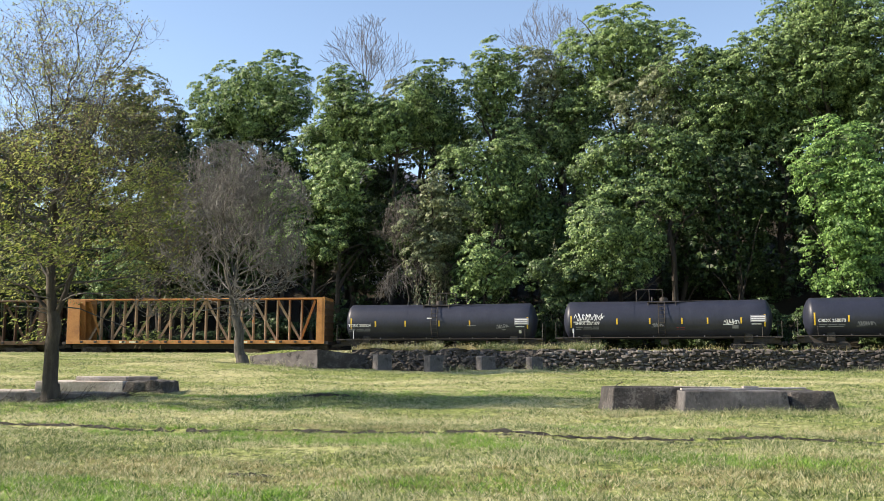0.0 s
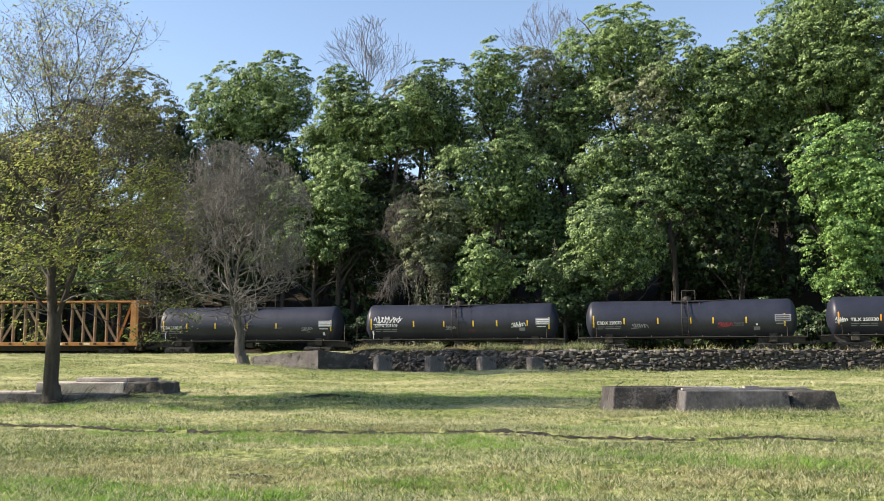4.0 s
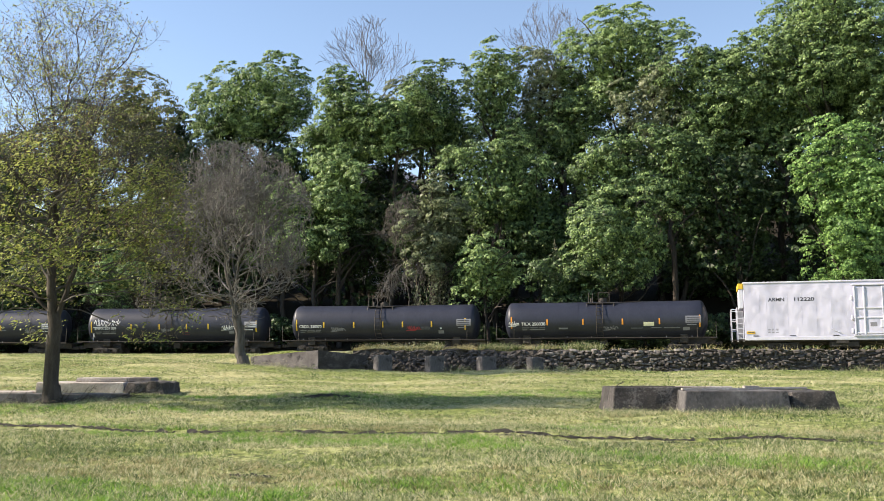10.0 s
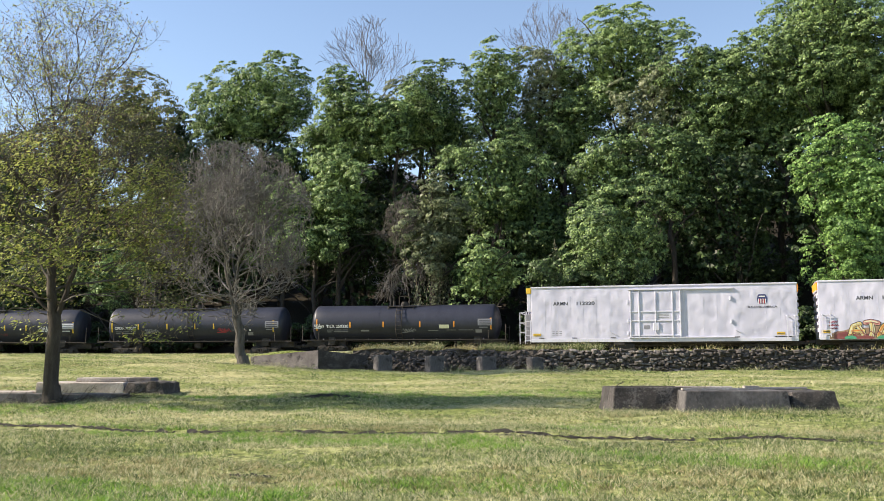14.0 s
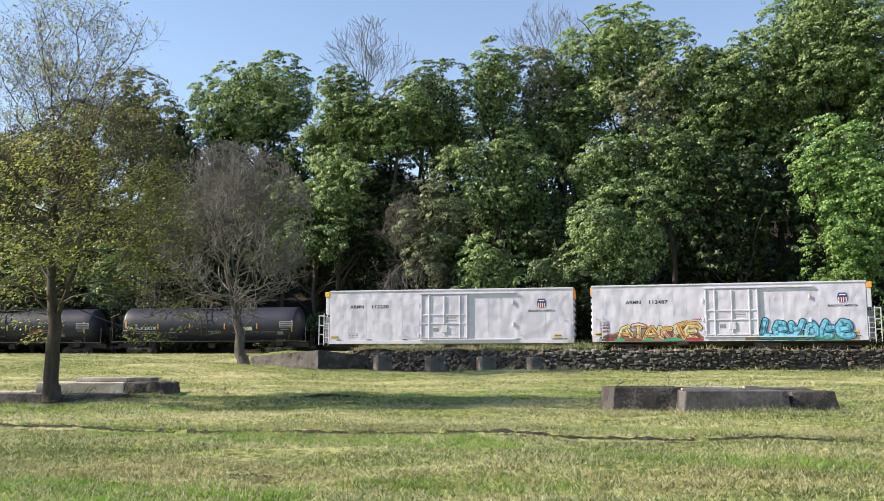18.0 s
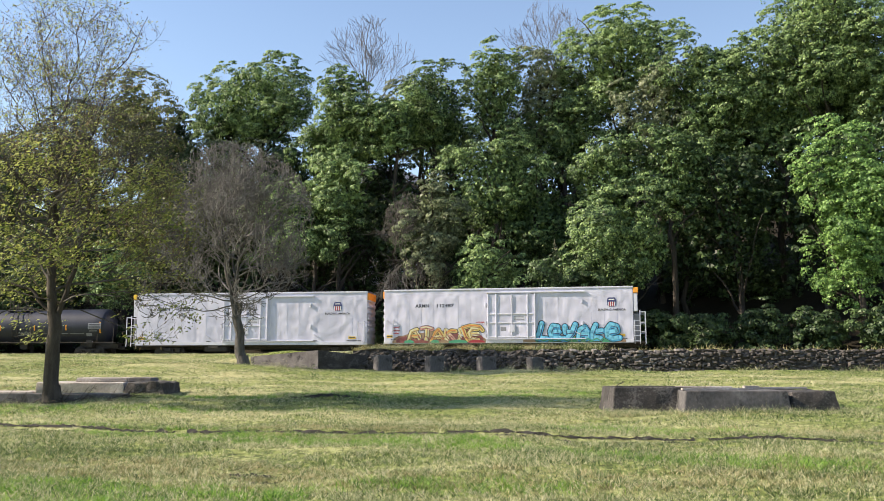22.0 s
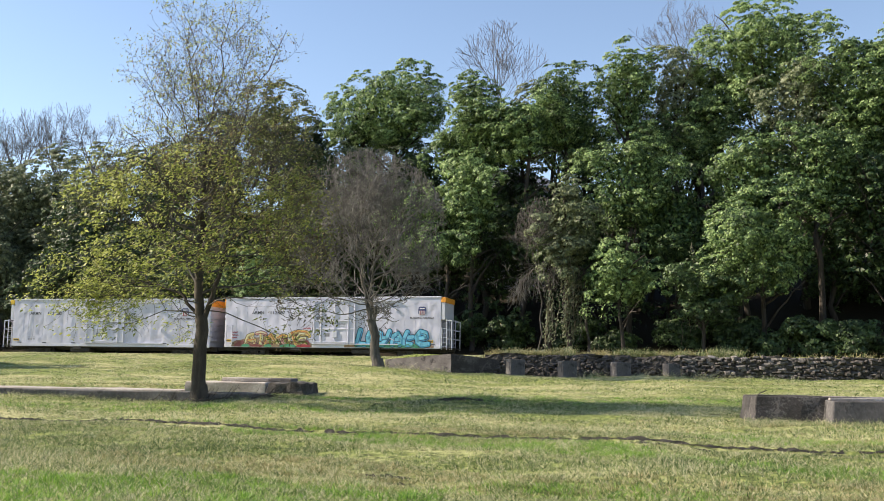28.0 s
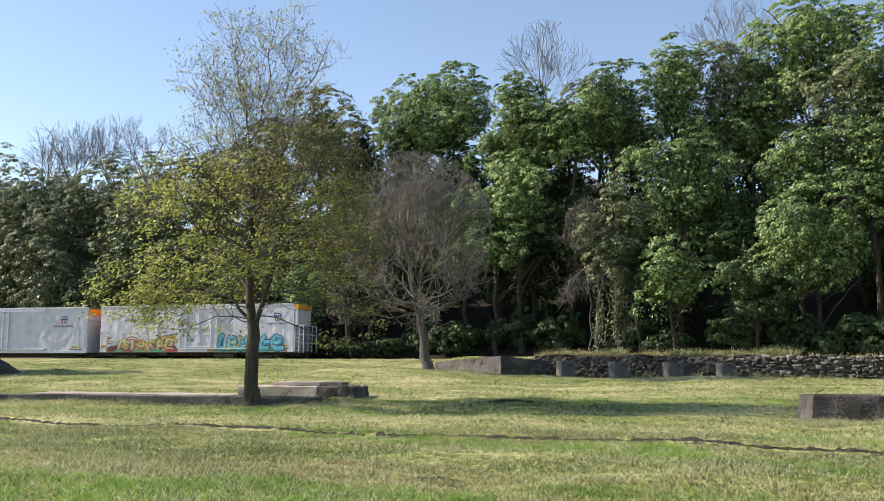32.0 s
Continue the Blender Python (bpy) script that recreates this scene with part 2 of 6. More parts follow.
def part(name, bm, mat, parent, label="", smooth=False, at=None, data=None):
    """One mesh object under a thing or a part."""
    if data is None:
        data = bpy.data.meshes.new(name)
        bm.normal_update()
        bm.to_mesh(data)
        bm.free()
        data.materials.append(mat)
        if smooth:
            data.shade_smooth()
    ob = new(name, data)
    ob.parent = parent
    if at is not None:
        ob.matrix_basis = at
    return tagged(ob, label)


def box(bm, x0, x1, y0, y1, z0, z1, bevel=0.0, m=None):
    made = bmesh.ops.create_cube(bm, size=1)["verts"]
    bmesh.ops.scale(bm, vec=(x1 - x0, y1 - y0, z1 - z0), verts=made)
    bmesh.ops.translate(bm, vec=((x0 + x1) / 2, (y0 + y1) / 2, (z0 + z1) / 2), verts=made)
    if m is not None:
        bmesh.ops.transform(bm, matrix=m, verts=made)
    if bevel:
        edges = {e for v in made for e in v.link_edges}
        bmesh.ops.bevel(bm, geom=list(edges), offset=bevel, segments=1, affect="EDGES", profile=0.5)
    return bm


def bar(bm, a, b, r, sides=6):
    """A round bar from a to b."""
    a, b = Vector(a), Vector(b)
    d = b - a
    m = Matrix.Translation((a + b) / 2) @ d.to_track_quat("Z", "Y").to_matrix().to_4x4()
    bmesh.ops.create_cone(bm, cap_ends=True, segments=sides, radius1=r, radius2=r, depth=d.length, matrix=m)
    return bm


def beam(bm, a, b, wide, deep):
    """A square beam from a to b in the xz plane."""
    a, b = Vector(a), Vector(b)
    d = b - a
    m = Matrix.Translation((a + b) / 2) @ d.to_track_quat("Z", "Y").to_matrix().to_4x4()
    return box(bm, -wide / 2, wide / 2, -deep / 2, deep / 2, -d.length / 2, d.length / 2, 0, m)


def tubes(lines, name, mat, thin=3):
    """One mesh of tapered tubes along polylines [(points, radii)]."""
    verts, faces = [], []
    for pts, rad in lines:
        sides = 8 if rad[0] > 0.12 else 5 if rad[0] > 0.035 else thin
        start = len(verts)
        for i, (p, r) in enumerate(zip(pts, rad)):
            d = (pts[min(i + 1, len(pts) - 1)] - pts[max(i - 1, 0)]).normalized()
            side = d.cross(Vector((0.31, 0.9, 0.2))).normalized()
            up = d.cross(side)
            for k in range(sides):
                a = 2 * math.pi * k / sides
                verts.append(p + side * (r * math.cos(a)) + up * (r * math.sin(a)))
        for i in range(len(pts) - 1):
            for k in range(sides):
                a, b = start + i * sides + k, start + i * sides + (k + 1) % sides
                faces.append((a, b, b + sides, a + sides))
    return mesh_data(name, verts, faces, mat, smooth=True)


def leaf_quads(points, normals, size, rng, droop=0.3, narrow=0.62, spread=0.3):
    """Kite-shaped leaves at the points, facing roughly along the normals."""
    n = len(points)
    nor = normals + rng.normal(0, spread, (n, 3))
    nor /= np.linalg.norm(nor, axis=1)[:, None] + 1e-9
    way = rng.normal(0, 1, (n, 3))
    way[:, 2] -= droop
    way -= nor * np.sum(way * nor, 1)[:, None]
    way /= np.linalg.norm(way, axis=1)[:, None] + 1e-9
    side = np.cross(nor, way)
    s = (size * rng.uniform(0.65, 1.3, n))[:, None]
    a = points - way * s * 0.5
    b = points + side * s * narrow * 0.5 + nor * s * 0.10
    c = points + way * s * 0.5 - nor * s * 0.08
    d = points - side * s * narrow * 0.5 + nor * s * 0.10
    v = np.stack([a, b, c, d], 1).reshape(-1, 3)
    return v, np.arange(4 * n).reshape(-1, 4)


def leaf_tris(points, normals, size, rng, wide=0.85, spread=0.3):
    """Small pointed leaves, one triangle each, for the far wood."""
    n = len(points)
    nor = unit(normals + rng.normal(0, spread, (n, 3)))
    way = rng.normal(0, 1, (n, 3))
    way[:, 2] -= 0.5
    way = unit(way - nor * np.sum(way * nor, 1)[:, None])
    side = np.cross(nor, way)
    s = (size * rng.uniform(0.6, 1.35, n))[:, None]
    v = np.stack([points - way * s * 0.45 + side * s * wide * 0.5, points - way * s * 0.45 - side * s * wide * 0.5, points + way * s * 0.6], 1).reshape(-1, 3)
    return v, np.arange(3 * n).reshape(-1, 3)


def unit(d):
    return d / (np.linalg.norm(d, axis=-1, keepdims=True) + 1e-9)


# ---------------------------------------------------------------- the lie of the land
RAIL_Z = 2.5
TURN, BEND, REACH = radians(10.52), 0.00283, 75.35


def on_track(s, off=1.5):
    """Place and heading at s metres along the track's near edge, off metres behind it."""
    a = TURN + BEND * s
    x = (math.sin(a) - math.sin(TURN)) / BEND + off * math.sin(a)
    y = REACH + (math.cos(a) - math.cos(TURN)) / BEND + off * math.cos(a)
    return x, y, RAIL_Z + 0.0035 * s, a


def track_y(x):
    return REACH - math.tan(TURN) * x - BEND / 2 * 1.05 * np.clip(x, -90, 90) ** 2


def step(a, b, x):
    t = np.clip((x - a) / (b - a), 0, 1)
    return t * t * (3 - 2 * t)


def wobble(x, y, k, seed):
    r = np.random.RandomState(seed)
    z = 0
    for i in range(6):
        a, f, p = r.uniform(0, 6.28), k * r.uniform(0.5, 1.8), r.uniform(0, 6.28)
        z = z + np.sin((x * np.cos(a) + y * np.sin(a)) * f + p)
    return z / 6


def ground_z(x, y):
    x, y = np.asarray(x, float), np.asarray(y, float)
    field = np.interp(y, [-300, -20, 0, 52], [-3, -0.4, 0, 1.39])
    right = field + (2.52 - 1.39) * step(52.5, 52.9, y)
    left = np.interp(y, [-300, -20, 0, 25, 40, 50, 60, 66, 72], [-3, -0.4, 0, 0.67, 1.12, 1.62, 2.2, 2.52, 2.45])
    bulge = 0.35 * np.exp(-((x + 12) / 7) ** 2 - ((y - 46) / 7) ** 2)
    w = step(-12.5, -8.5, x)
    z = left * (1 - w) + right * w + bulge * (1 - w * step(50, 52, y))
    z = z + (0.035 * wobble(x, y, 0.9, 3) + 0.10 * wobble(x * 0.5, y, 1.7, 6) + 0.05 * wobble(x * 0.55, y, 4.2, 7) + 0.06 * wobble(x, y, 0.3, 4)) * step(4, 12, y) * (1 - step(60, 66, y))
    # a low swale in the middle and an old wheel rut across the grass
    rut = rut_y(x)
    z = z + 0.055 * step(-0.04, 0.10, y - rut) * np.exp(-np.clip(y - rut, 0, 9) / 1.3) - 0.03 * np.exp(-((y - rut + 0.16) / 0.2) ** 2)
    ty = track_y(x)
    bed = RAIL_Z - 0.28 + 0.0035 * np.clip(x, -60, 60)
    near = step(-6.5, -3.0, y - ty)
    z = z * (1 - near) + bed * near
    z = z + 0.45 * np.clip(y - ty - 8.0, 0, 56) * (1 + 0.1 * wobble(x, y, 0.08, 9))
    return z


def rut_y(x):
    return 16.02 - 0.165 * x - 0.0035 * x * np.abs(x) * (x > 0) - 0.05 * np.sin(x * 0.9)


def ground_sheet():
    xs = np.concatenate([[-2500, -900, -400, -200, -120, -90, -70], np.arange(-58, 46, 0.33), [55, 70, 90, 120, 200, 400, 900, 2500]])
    ys = np.concatenate([[-2500, -600, -200, -60, -20, -5, 2], np.arange(5, 14, 0.4), np.arange(14, 19.5, 0.08), np.arange(19.5, 52, 0.33), np.arange(52, 54, 0.1),
                         np.arange(54, 140, 1.2), [150, 180, 260, 500, 1200, 3500]])
    gx, gy = np.meshgrid(xs, ys)
    v = np.stack([gx, gy, ground_z(gx, gy)], -1).reshape(-1, 3)
    i = np.arange(len(ys) - 1)[:, None] * len(xs) + np.arange(len(xs) - 1)[None, :]
    f = np.stack([i, i + 1, i + 1 + len(xs), i + len(xs)], -1).reshape(-1, 4)
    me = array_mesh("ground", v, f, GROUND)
    me.shade_smooth()
    return tagged(new("ground", me), "mown spring lawn with straw-coloured patches rising to the railway", "ground", kind="structure")


ground_sheet()


# ---------------------------------------------------------------- trees of the wooded bank
def blob_points(rng, centre, radii, count):
    """Points and outward ways on and inside a lumpy ellipsoid."""
    d = rng.normal(0, 1, (count, 3))
    d /= np.linalg.norm(d, axis=1)[:, None]
    lumps = rng.normal(0, 1, (9, 3))
    lumps /= np.linalg.norm(lumps, axis=1)[:, None]
    bulge = np.max(d @ lumps.T, axis=1)
    reach = (rng.uniform(0.12, 1.0, count) ** 0.35 * (0.80 + 0.30 * np.clip(bulge, 0, 1) ** 3))[:, None]
    return np.asarray(centre) + d * reach * np.asarray(radii), d


def crown_mesh(rng, centre, radii, size, mat, fill=1.0):
    """A crown of rounded boughs, each set with tufts of leaves, round a dense leafy middle."""
    radii, centre = np.asarray(radii, float), np.asarray(centre, float)
    bough = float(np.clip(0.36 * min(radii[0], radii[2]), 0.55, 1.75))
    count = int(3 + 2.6 * np.prod(radii) ** 0.667 / bough ** 2 * (0.45 + 0.55 * fill))
    c, out = blob_points(rng, centre, radii * 0.90, count)
    keep = (out[:, 1] < 0.4) | (rng.rand(count) < 0.45)
    c, out = c[keep], out[keep]
    r = bough * rng.uniform(0.4, 1.25, len(c))
    points, ways = [], []
    per, ball = (52, 0.56) if size < 0.25 else (12, size * 1.3)
    span = 0.26 if size < 0.25 else size
    for k in range(len(c)):
        tufts = int(0.62 * 12.57 * r[k] ** 2 * (0.26 / span) ** 2 * fill) + 4
        d = unit(unit(rng.normal(0, 1, (tufts, 3))) + out[k] * 0.55 + np.array([-0.1, 0, 0.3]))
        d = d[(d[:, 1] < 0.25) | (rng.rand(tufts) < 0.35)]
        p = c[k] + d * (r[k] * rng.uniform(0.70, 1.25, (len(d), 1))) * np.array([1.05, 1, 0.95])
        w = unit(np.repeat(d, per, 0) * 0.55 + unit(rng.normal(0, 1, (len(d) * per, 3))) * 0.85 + np.array([-0.12, -0.22, 0.5]))
        b = np.repeat(ball * rng.uniform(0.5, 1.4, (len(d), 1)), per, 0)
        points.append(np.repeat(p, per, 0) + w * b * rng.uniform(0.85, 1.05, (len(w), 1)) * np.array([1.1, 1.1, 0.75]))
        ways.append(w)
    points, ways = np.concatenate(points), np.concatenate(ways)
    v, f = leaf_tris(points, ways, size, rng)
    inner = int(150 * radii[0] * radii[2] * (0.3 + 0.7 * fill) * (1 if size < 0.25 else 0.8))
    d = unit(rng.normal(0, 1, (inner, 3)))
    p = centre + d * rng.uniform(0.25, 1, (inner, 1)) ** 0.5 * radii * 0.68
    v2, f2 = leaf_tris(p, d, 0.30, rng, 1.0, 0.9)
    return array_mesh("crown", np.concatenate([v, v2]), np.concatenate([f, f2 + len(v)]), mat)


def limb(rng, a, b, r0, r1, sag=0.0, n=6, bend=0.014):
    a, b = Vector(a), Vector(b)
    pts, k = [], (b - a).length * bend
    for i in range(n + 1):
        t = i / n
        p = a.lerp(b, t) + Vector((0, 0, sag * math.sin(t * math.pi)))
        if 0 < i < n:
            p += Vector(rng.normal(0, k, 3))
        pts.append(p)
    return pts, [r0 + (r1 - r0) * i / n for i in range(n + 1)]


WOOD_TREES = [0]


def wood_tree(x, y, low, top, wide, mat, label, fill=1.0, size=0.185, trunk=BARK, deep=0.8):
    """A full-leaved tree: trunk, limbs and a crown of clumps between the heights low and top."""
    WOOD_TREES[0] += 1
    rng = np.random.RandomState(100 + WOOD_TREES[0])
    base = float(ground_z(x, y)) - 0.15
    ob = thing("tree", pose(x, y, base), label, "tree", "trees of the wooded bank")
    low, top = low - base, top - base
    zc, rz = (low + top) / 2, (top - low) / 2
    lean = rng.normal(0, 0.25)
    r = 0.010 * top + 0.10
    lines = [limb(rng, (0, 0, -0.2), (lean, 0, zc + rz * 0.5), r, r * 0.35, 0, 8)]
    for i in range(9):
        a, h = rng.uniform(0, 6.28), rng.uniform(low * 0.55, zc)
        e = (math.cos(a) * wide * 0.8, math.sin(a) * wide * deep * 0.8, h + rng.uniform(0.2, 0.9) * rz)
        lines.append(limb(rng, (lean * h / zc, 0, h), e, r * 0.42, 0.03, 0.3))
    part("trunk", None, None, ob, data=tubes(lines, "trunk", trunk))
    part("crown", None, None, ob, data=crown_mesh(rng, (0, 0, zc), (wide, wide * deep, rz), size, mat, fill))
    return ob


def grown(rng, start, way, length, r, level, last, lines, tips, inside, up=0.12, spread=0.75, kids=(3, 5), wob=0.16, shrink=0.62):
    """Branches grown from a start point, kept inside an envelope."""
    n = 5 if level < 2 else 4
    p, d = Vector(start), Vector(way).normalized()
    pts, rad = [p.copy()], [r]
    for i in range(n):
        d = (d + Vector(rng.normal(0, wob, 3)) + Vector((0, 0, up))).normalized()
        q = p + d * (length / n)
        if level > 0 and not inside(q):
            break
        p = q
        pts.append(p.copy())
        rad.append(max(0.004, r * (1 - 0.62 * (i + 1) / n)))
    if len(pts) < 2:
        return
    lines.append((pts, rad))
    if level == last:
        tips.append((p.copy(), d.copy()))
        tips.append((pts[len(pts) // 2].copy(), d.copy()))
        return
    for k in range(rng.randint(kids[0], kids[1] + 1)):
        t = rng.uniform(0.35, 1.0) if level else rng.uniform(0.45, 1.0)
        i = min(int(t * (len(pts) - 1)), len(pts) - 2)
        u = t * (len(pts) - 1) - i
        at = pts[i].lerp(pts[i + 1], min(1, u))
        side = Vector(rng.normal(0, 1, 3))
        side = (side - d * side.dot(d)).normalized()
        nd = (d * (1 - spread * 0.5) + side * spread * rng.uniform(0.6, 1.2)).normalized()
        grown(rng, at, nd, length * shrink * rng.uniform(0.75, 1.2), rad[i] * 0.55, level + 1, last, lines, tips, inside, up, spread, kids, wob, shrink)
    grown(rng, p, d, length * shrink, rad[-1] * 0.95, level + 1, last, lines, tips, inside, up, spread, kids, wob, shrink)


def bare_tree(x, y, top, wide, low, label, seed, mat=BARK_PALE, thick=0.24, last=4, least=0.017, group="bare trees on the hilltop"):
    """A leafless tree with a fan of fine branches between low and top."""
    rng = np.random.RandomState(seed)
    base = float(ground_z(x, y)) - 0.15
    ob = thing("bare_tree", pose(x, y, base), label, "tree", group)
    top, low = top - base, low - base
    zc, rz = (top + low) / 2, (top - low) / 2

    def inside(q):
        return (q.x / wide) ** 2 + (q.y / wide) ** 2 + ((q.z - zc) / (rz * 1.05)) ** 2 < 1.15 or q.z < zc

    lines, tips = [limb(rng, (0, 0, -0.2), (0, 0, low), thick, thick * 0.7)], []
    for i in range(6):
        a = rng.uniform(0, 6.28)
        grown(rng, (0, 0, low * rng.uniform(0.9, 1.0)), (math.cos(a) * 0.5, math.sin(a) * 0.5, 0.85), (top - low) * 0.52, thick * 0.45, 1, last, lines, tips, inside, 0.07, 0.62, (3, 4), 0.13, 0.66)
    lines = [(p, [max(r, least) for r in q]) for p, q in lines]
    part("trunk", None, None, ob, data=tubes(lines[:1], "trunk", mat))
    part("branchwork", None, None, ob, data=tubes(lines[1:], "branchwork", mat))
    return ob


def woods():
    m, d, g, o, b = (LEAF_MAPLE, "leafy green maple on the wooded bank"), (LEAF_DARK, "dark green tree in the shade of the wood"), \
        (LEAF_GREY, "thin grey-green tree just coming into leaf"), (LEAF_OLIVE, "olive-brown tree with young spring leaves"), (LEAF_BRIGHT, "bright green sunlit maple beside the railway")
    wood_tree(-20.2, 100.0, 23.7, 36.2, 7.0, *m, 1.3)
    wood_tree(-30.5, 104.0, 22.0, 31.5, 2.9, *d)
    wood_tree(-32.1, 94.0, 20.6, 32.3, 4.4, *o)
    wood_tree(-39.6, 98.0, 15.3, 29.5, 4.5, *d)
    wood_tree(-45.2, 96.0, 14.4, 28.0, 5.0, *d)
    wood_tree(-51.0, 95.0, 10.2, 26.8, 4.4, *g, 0.75)
    wood_tree(-60.4, 100.0, 9.5, 27.2, 5.2, *g, 0.75)
    wood_tree(-70.0, 105.0, 9.9, 30.5, 5.2, *g, 0.75)
    wood_tree(-9.4, 92.0, 19.0, 30.7, 4.6, *m)
    wood_tree(-12.3, 93.0, 19.2, 27.2, 2.9, *m)
    wood_tree(-0.8, 94.0, 21.8, 33.6, 4.7, *m)
    wood_tree(-4.7, 90.0, 21.8, 28.9, 3.9, *m)
    wood_tree(5.5, 96.0, 24.6, 36.7, 3.5, *m)
    wood_tree(10.7, 98.0, 22.6, 36.6, 3.8, *g, 0.75)
    wood_tree(5.1, 86.0, 13.1, 23.6, 4.8, *m)
    wood_tree(19.6, 96.0, 26.5, 40.9, 6.5, *m)
    wood_tree(21.6, 91.0, 21.1, 33.7, 3.7, *g, 0.75)
    wood_tree(27.3, 91.0, 19.4, 36.3, 7.1, *m)
    wood_tree(15.0, 85.0, 13.5, 23.9, 3.9, *m)
    wood_tree(37.4, 88.0, 24.4, 41.6, 7.7, *m, 1.3)
    wood_tree(33.0, 89.0, 19.0, 34.7, 5.0, *m)
    wood_tree(42.1, 86.0, 20.1, 33.3, 5.4, *m, 1.3)
    wood_tree(15.7, 80.0, 6.9, 17.2, 5.8, *m)
    wood_tree(28.9, 91.0, 12.6, 25.7, 5.3, *d)
    wood_tree(21.1, 84.0, 13.4, 26.0, 3.9, *m)
    wood_tree(34.2, 76.0, 6.4, 22.3, 4.6, *b, 1.3)
    wood_tree(35.8, 93.0, 13.5, 24.5, 4.6, *d)
    wood_tree(4.0, 80.5, 6.4, 12.4, 3.9, *m)
    wood_tree(-0.5, 82.0, 8.0, 20.0, 2.9, *g, 0.75)
    wood_tree(-12.1, 88.0, 10.7, 19.4, 4.3, *m)
    wood_tree(-9.7, 88.0, 13.4, 22.6, 3.4, *m)
    wood_tree(-15.4, 90.0, 9.8, 20.9, 4.4, *m)
    wood_tree(9.4, 87.0, 8.4, 20.3, 4.0, *m)
    wood_tree(10.5, 80.0, 5.9, 11.8, 3.2, *d)
    wood_tree(-22.7, 96.0, 11.5, 25.5, 5.3, *g, 0.75)
    wood_tree(-27.2, 90.0, 7.6, 20.9, 5.2, *o)
    wood_tree(-30.2, 85.0, 6.7, 13.0, 3.1, *m)
    wood_tree(-38.3, 87.0, 5.8, 13.8, 4.5, *d)
    wood_tree(-45.2, 88.0, 4.8, 15.0, 5.1, *d)
    wood_tree(-52.2, 89.0, 4.3, 16.3, 5.1, *d, 0.8)
    # grey-green leaves among these left trees put distant haze into the colour
    wood_tree(-60.0, 91.0, 4.3, 16.0, 5.3, *g, 0.8)
    wood_tree(-69.4, 96.0, 4.5, 22.8, 6.4, *g, 0.8)
    wood_tree(-78.3, 101.0, 4.6, 30.3, 6.2, *g, 0.8)
    wood_tree(-83.2, 101.0, 4.6, 29.7, 6.2, *g, 0.8)
    wood_tree(45.8, 82.0, 6.1, 30.8, 6.1, *m)
    wood_tree(26.3, 93.0, 4.4, 14.0, 5.1, *d)
    wood_tree(31.7, 92.0, 4.3, 13.9, 5.0, *d)
    wood_tree(-17.3, 99.0, 15.4, 27.6, 4.3, *d)
    wood_tree(-28.3, 97.0, 14.6, 26.4, 4.8, *d)
    wood_tree(-55.5, 97.0, 9.2, 24.4, 4.5, *g, 0.8)
    wood_tree(-63.1, 99.0, 9.4, 26.6, 4.9, *g, 0.8)
    wood_tree(-70.8, 99.0, 9.4, 27.7, 5.2, *g, 0.75)
    wood_tree(-63.3, 93.0, 6.7, 19.8, 4.5, *g, 0.8)
    wood_tree(-51.3, 92.0, 6.6, 19.0, 4.5, *d, 0.8)
    wood_tree(-24.5, 103.0, 21.8, 32.2, 3.8, *d)
    wood_tree(-6.0, 104.0, 16.1, 26.6, 3.8, *d)
    wood_tree(-2.4, 100.0, 23.7, 32.6, 3.9, *g, 0.75)
    wood_tree(-5.9, 101.0, 24.6, 31.3, 3.1, *m)
    wood_tree(-10.2, 100.0, 21.2, 30.1, 3.1, *m)
    wood_tree(15.0, 100.0, 23.1, 37.5, 3.7, *m)
    wood_tree(13.0, 97.0, 20.6, 31.7, 3.6, *m)
    wood_tree(1.0, 99.0, 21.0, 29.8, 4.0, *m)
    wood_tree(7.6, 98.0, 20.8, 29.5, 3.6, *m)
    wood_tree(-2.1, 86.0, 11.0, 18.2, 2.6, *d)
    wood_tree(32.2, 95.0, 20.2, 32.3, 4.7, *d)
    wood_tree(41.5, 93.0, 21.6, 35.9, 5.8, *m)
    bare_tree(-9.3, 112.0, 44.5, 5.8, 33.5, "leafless pale grey tree rising above the wood", 41)
    bare_tree(14.2, 112.0, 47.7, 4.1, 37.8, "leafless pale grey tree rising above the wood", 42)
    bare_tree(-70.4, 108.0, 34.1, 3.9, 24.8, "leafless pale grey tree rising above the wood", 43)
    bare_tree(-65.6, 110.0, 35.7, 3.7, 25.2, "leafless pale grey tree rising above the wood", 44)
    bare_tree(-77.2, 112.0, 35.6, 3.4, 25.6, "leafless pale grey tree rising above the wood", 45)
    bare_tree(-62.5, 112.0, 36.0, 3.4, 27.1, "leafless pale grey tree rising above the wood", 46)
    bare_tree(-3.1, 82.5, 17.0, 2.1, 10.6, "leafless grey brush at the edge of the wood", 49, BARK_GREY, 0.08, 4, 0.02, "bare brush at the edge of the wood")
    wood_tree(-5.6, 98.0, 9.0, 21.8, 4.5, *d, 0.7, 0.42)
    # a tree of the lawn's far side that shades the heap of earth
    wood_tree(-47.5, 46.5, 3.5, 15.0, 4.6, LEAF_MAPLE, "leafy green maple at the side of the lawn")
    # undergrowth along the foot of the bank, its leaf colour darkened to stand for shade
    rng = np.random.RandomState(5)
    for i in range(22):
        x = -58 + i * 4.8 + rng.uniform(-0.8, 0.8)
        y = float(track_y(x)) + 10.0 + rng.uniform(0, 2.5)
        if x > 16:
            continue
        z = float(ground_z(x, y))
        tall = rng.uniform(1.4, 2.8)
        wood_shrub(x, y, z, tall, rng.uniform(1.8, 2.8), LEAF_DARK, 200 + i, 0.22)
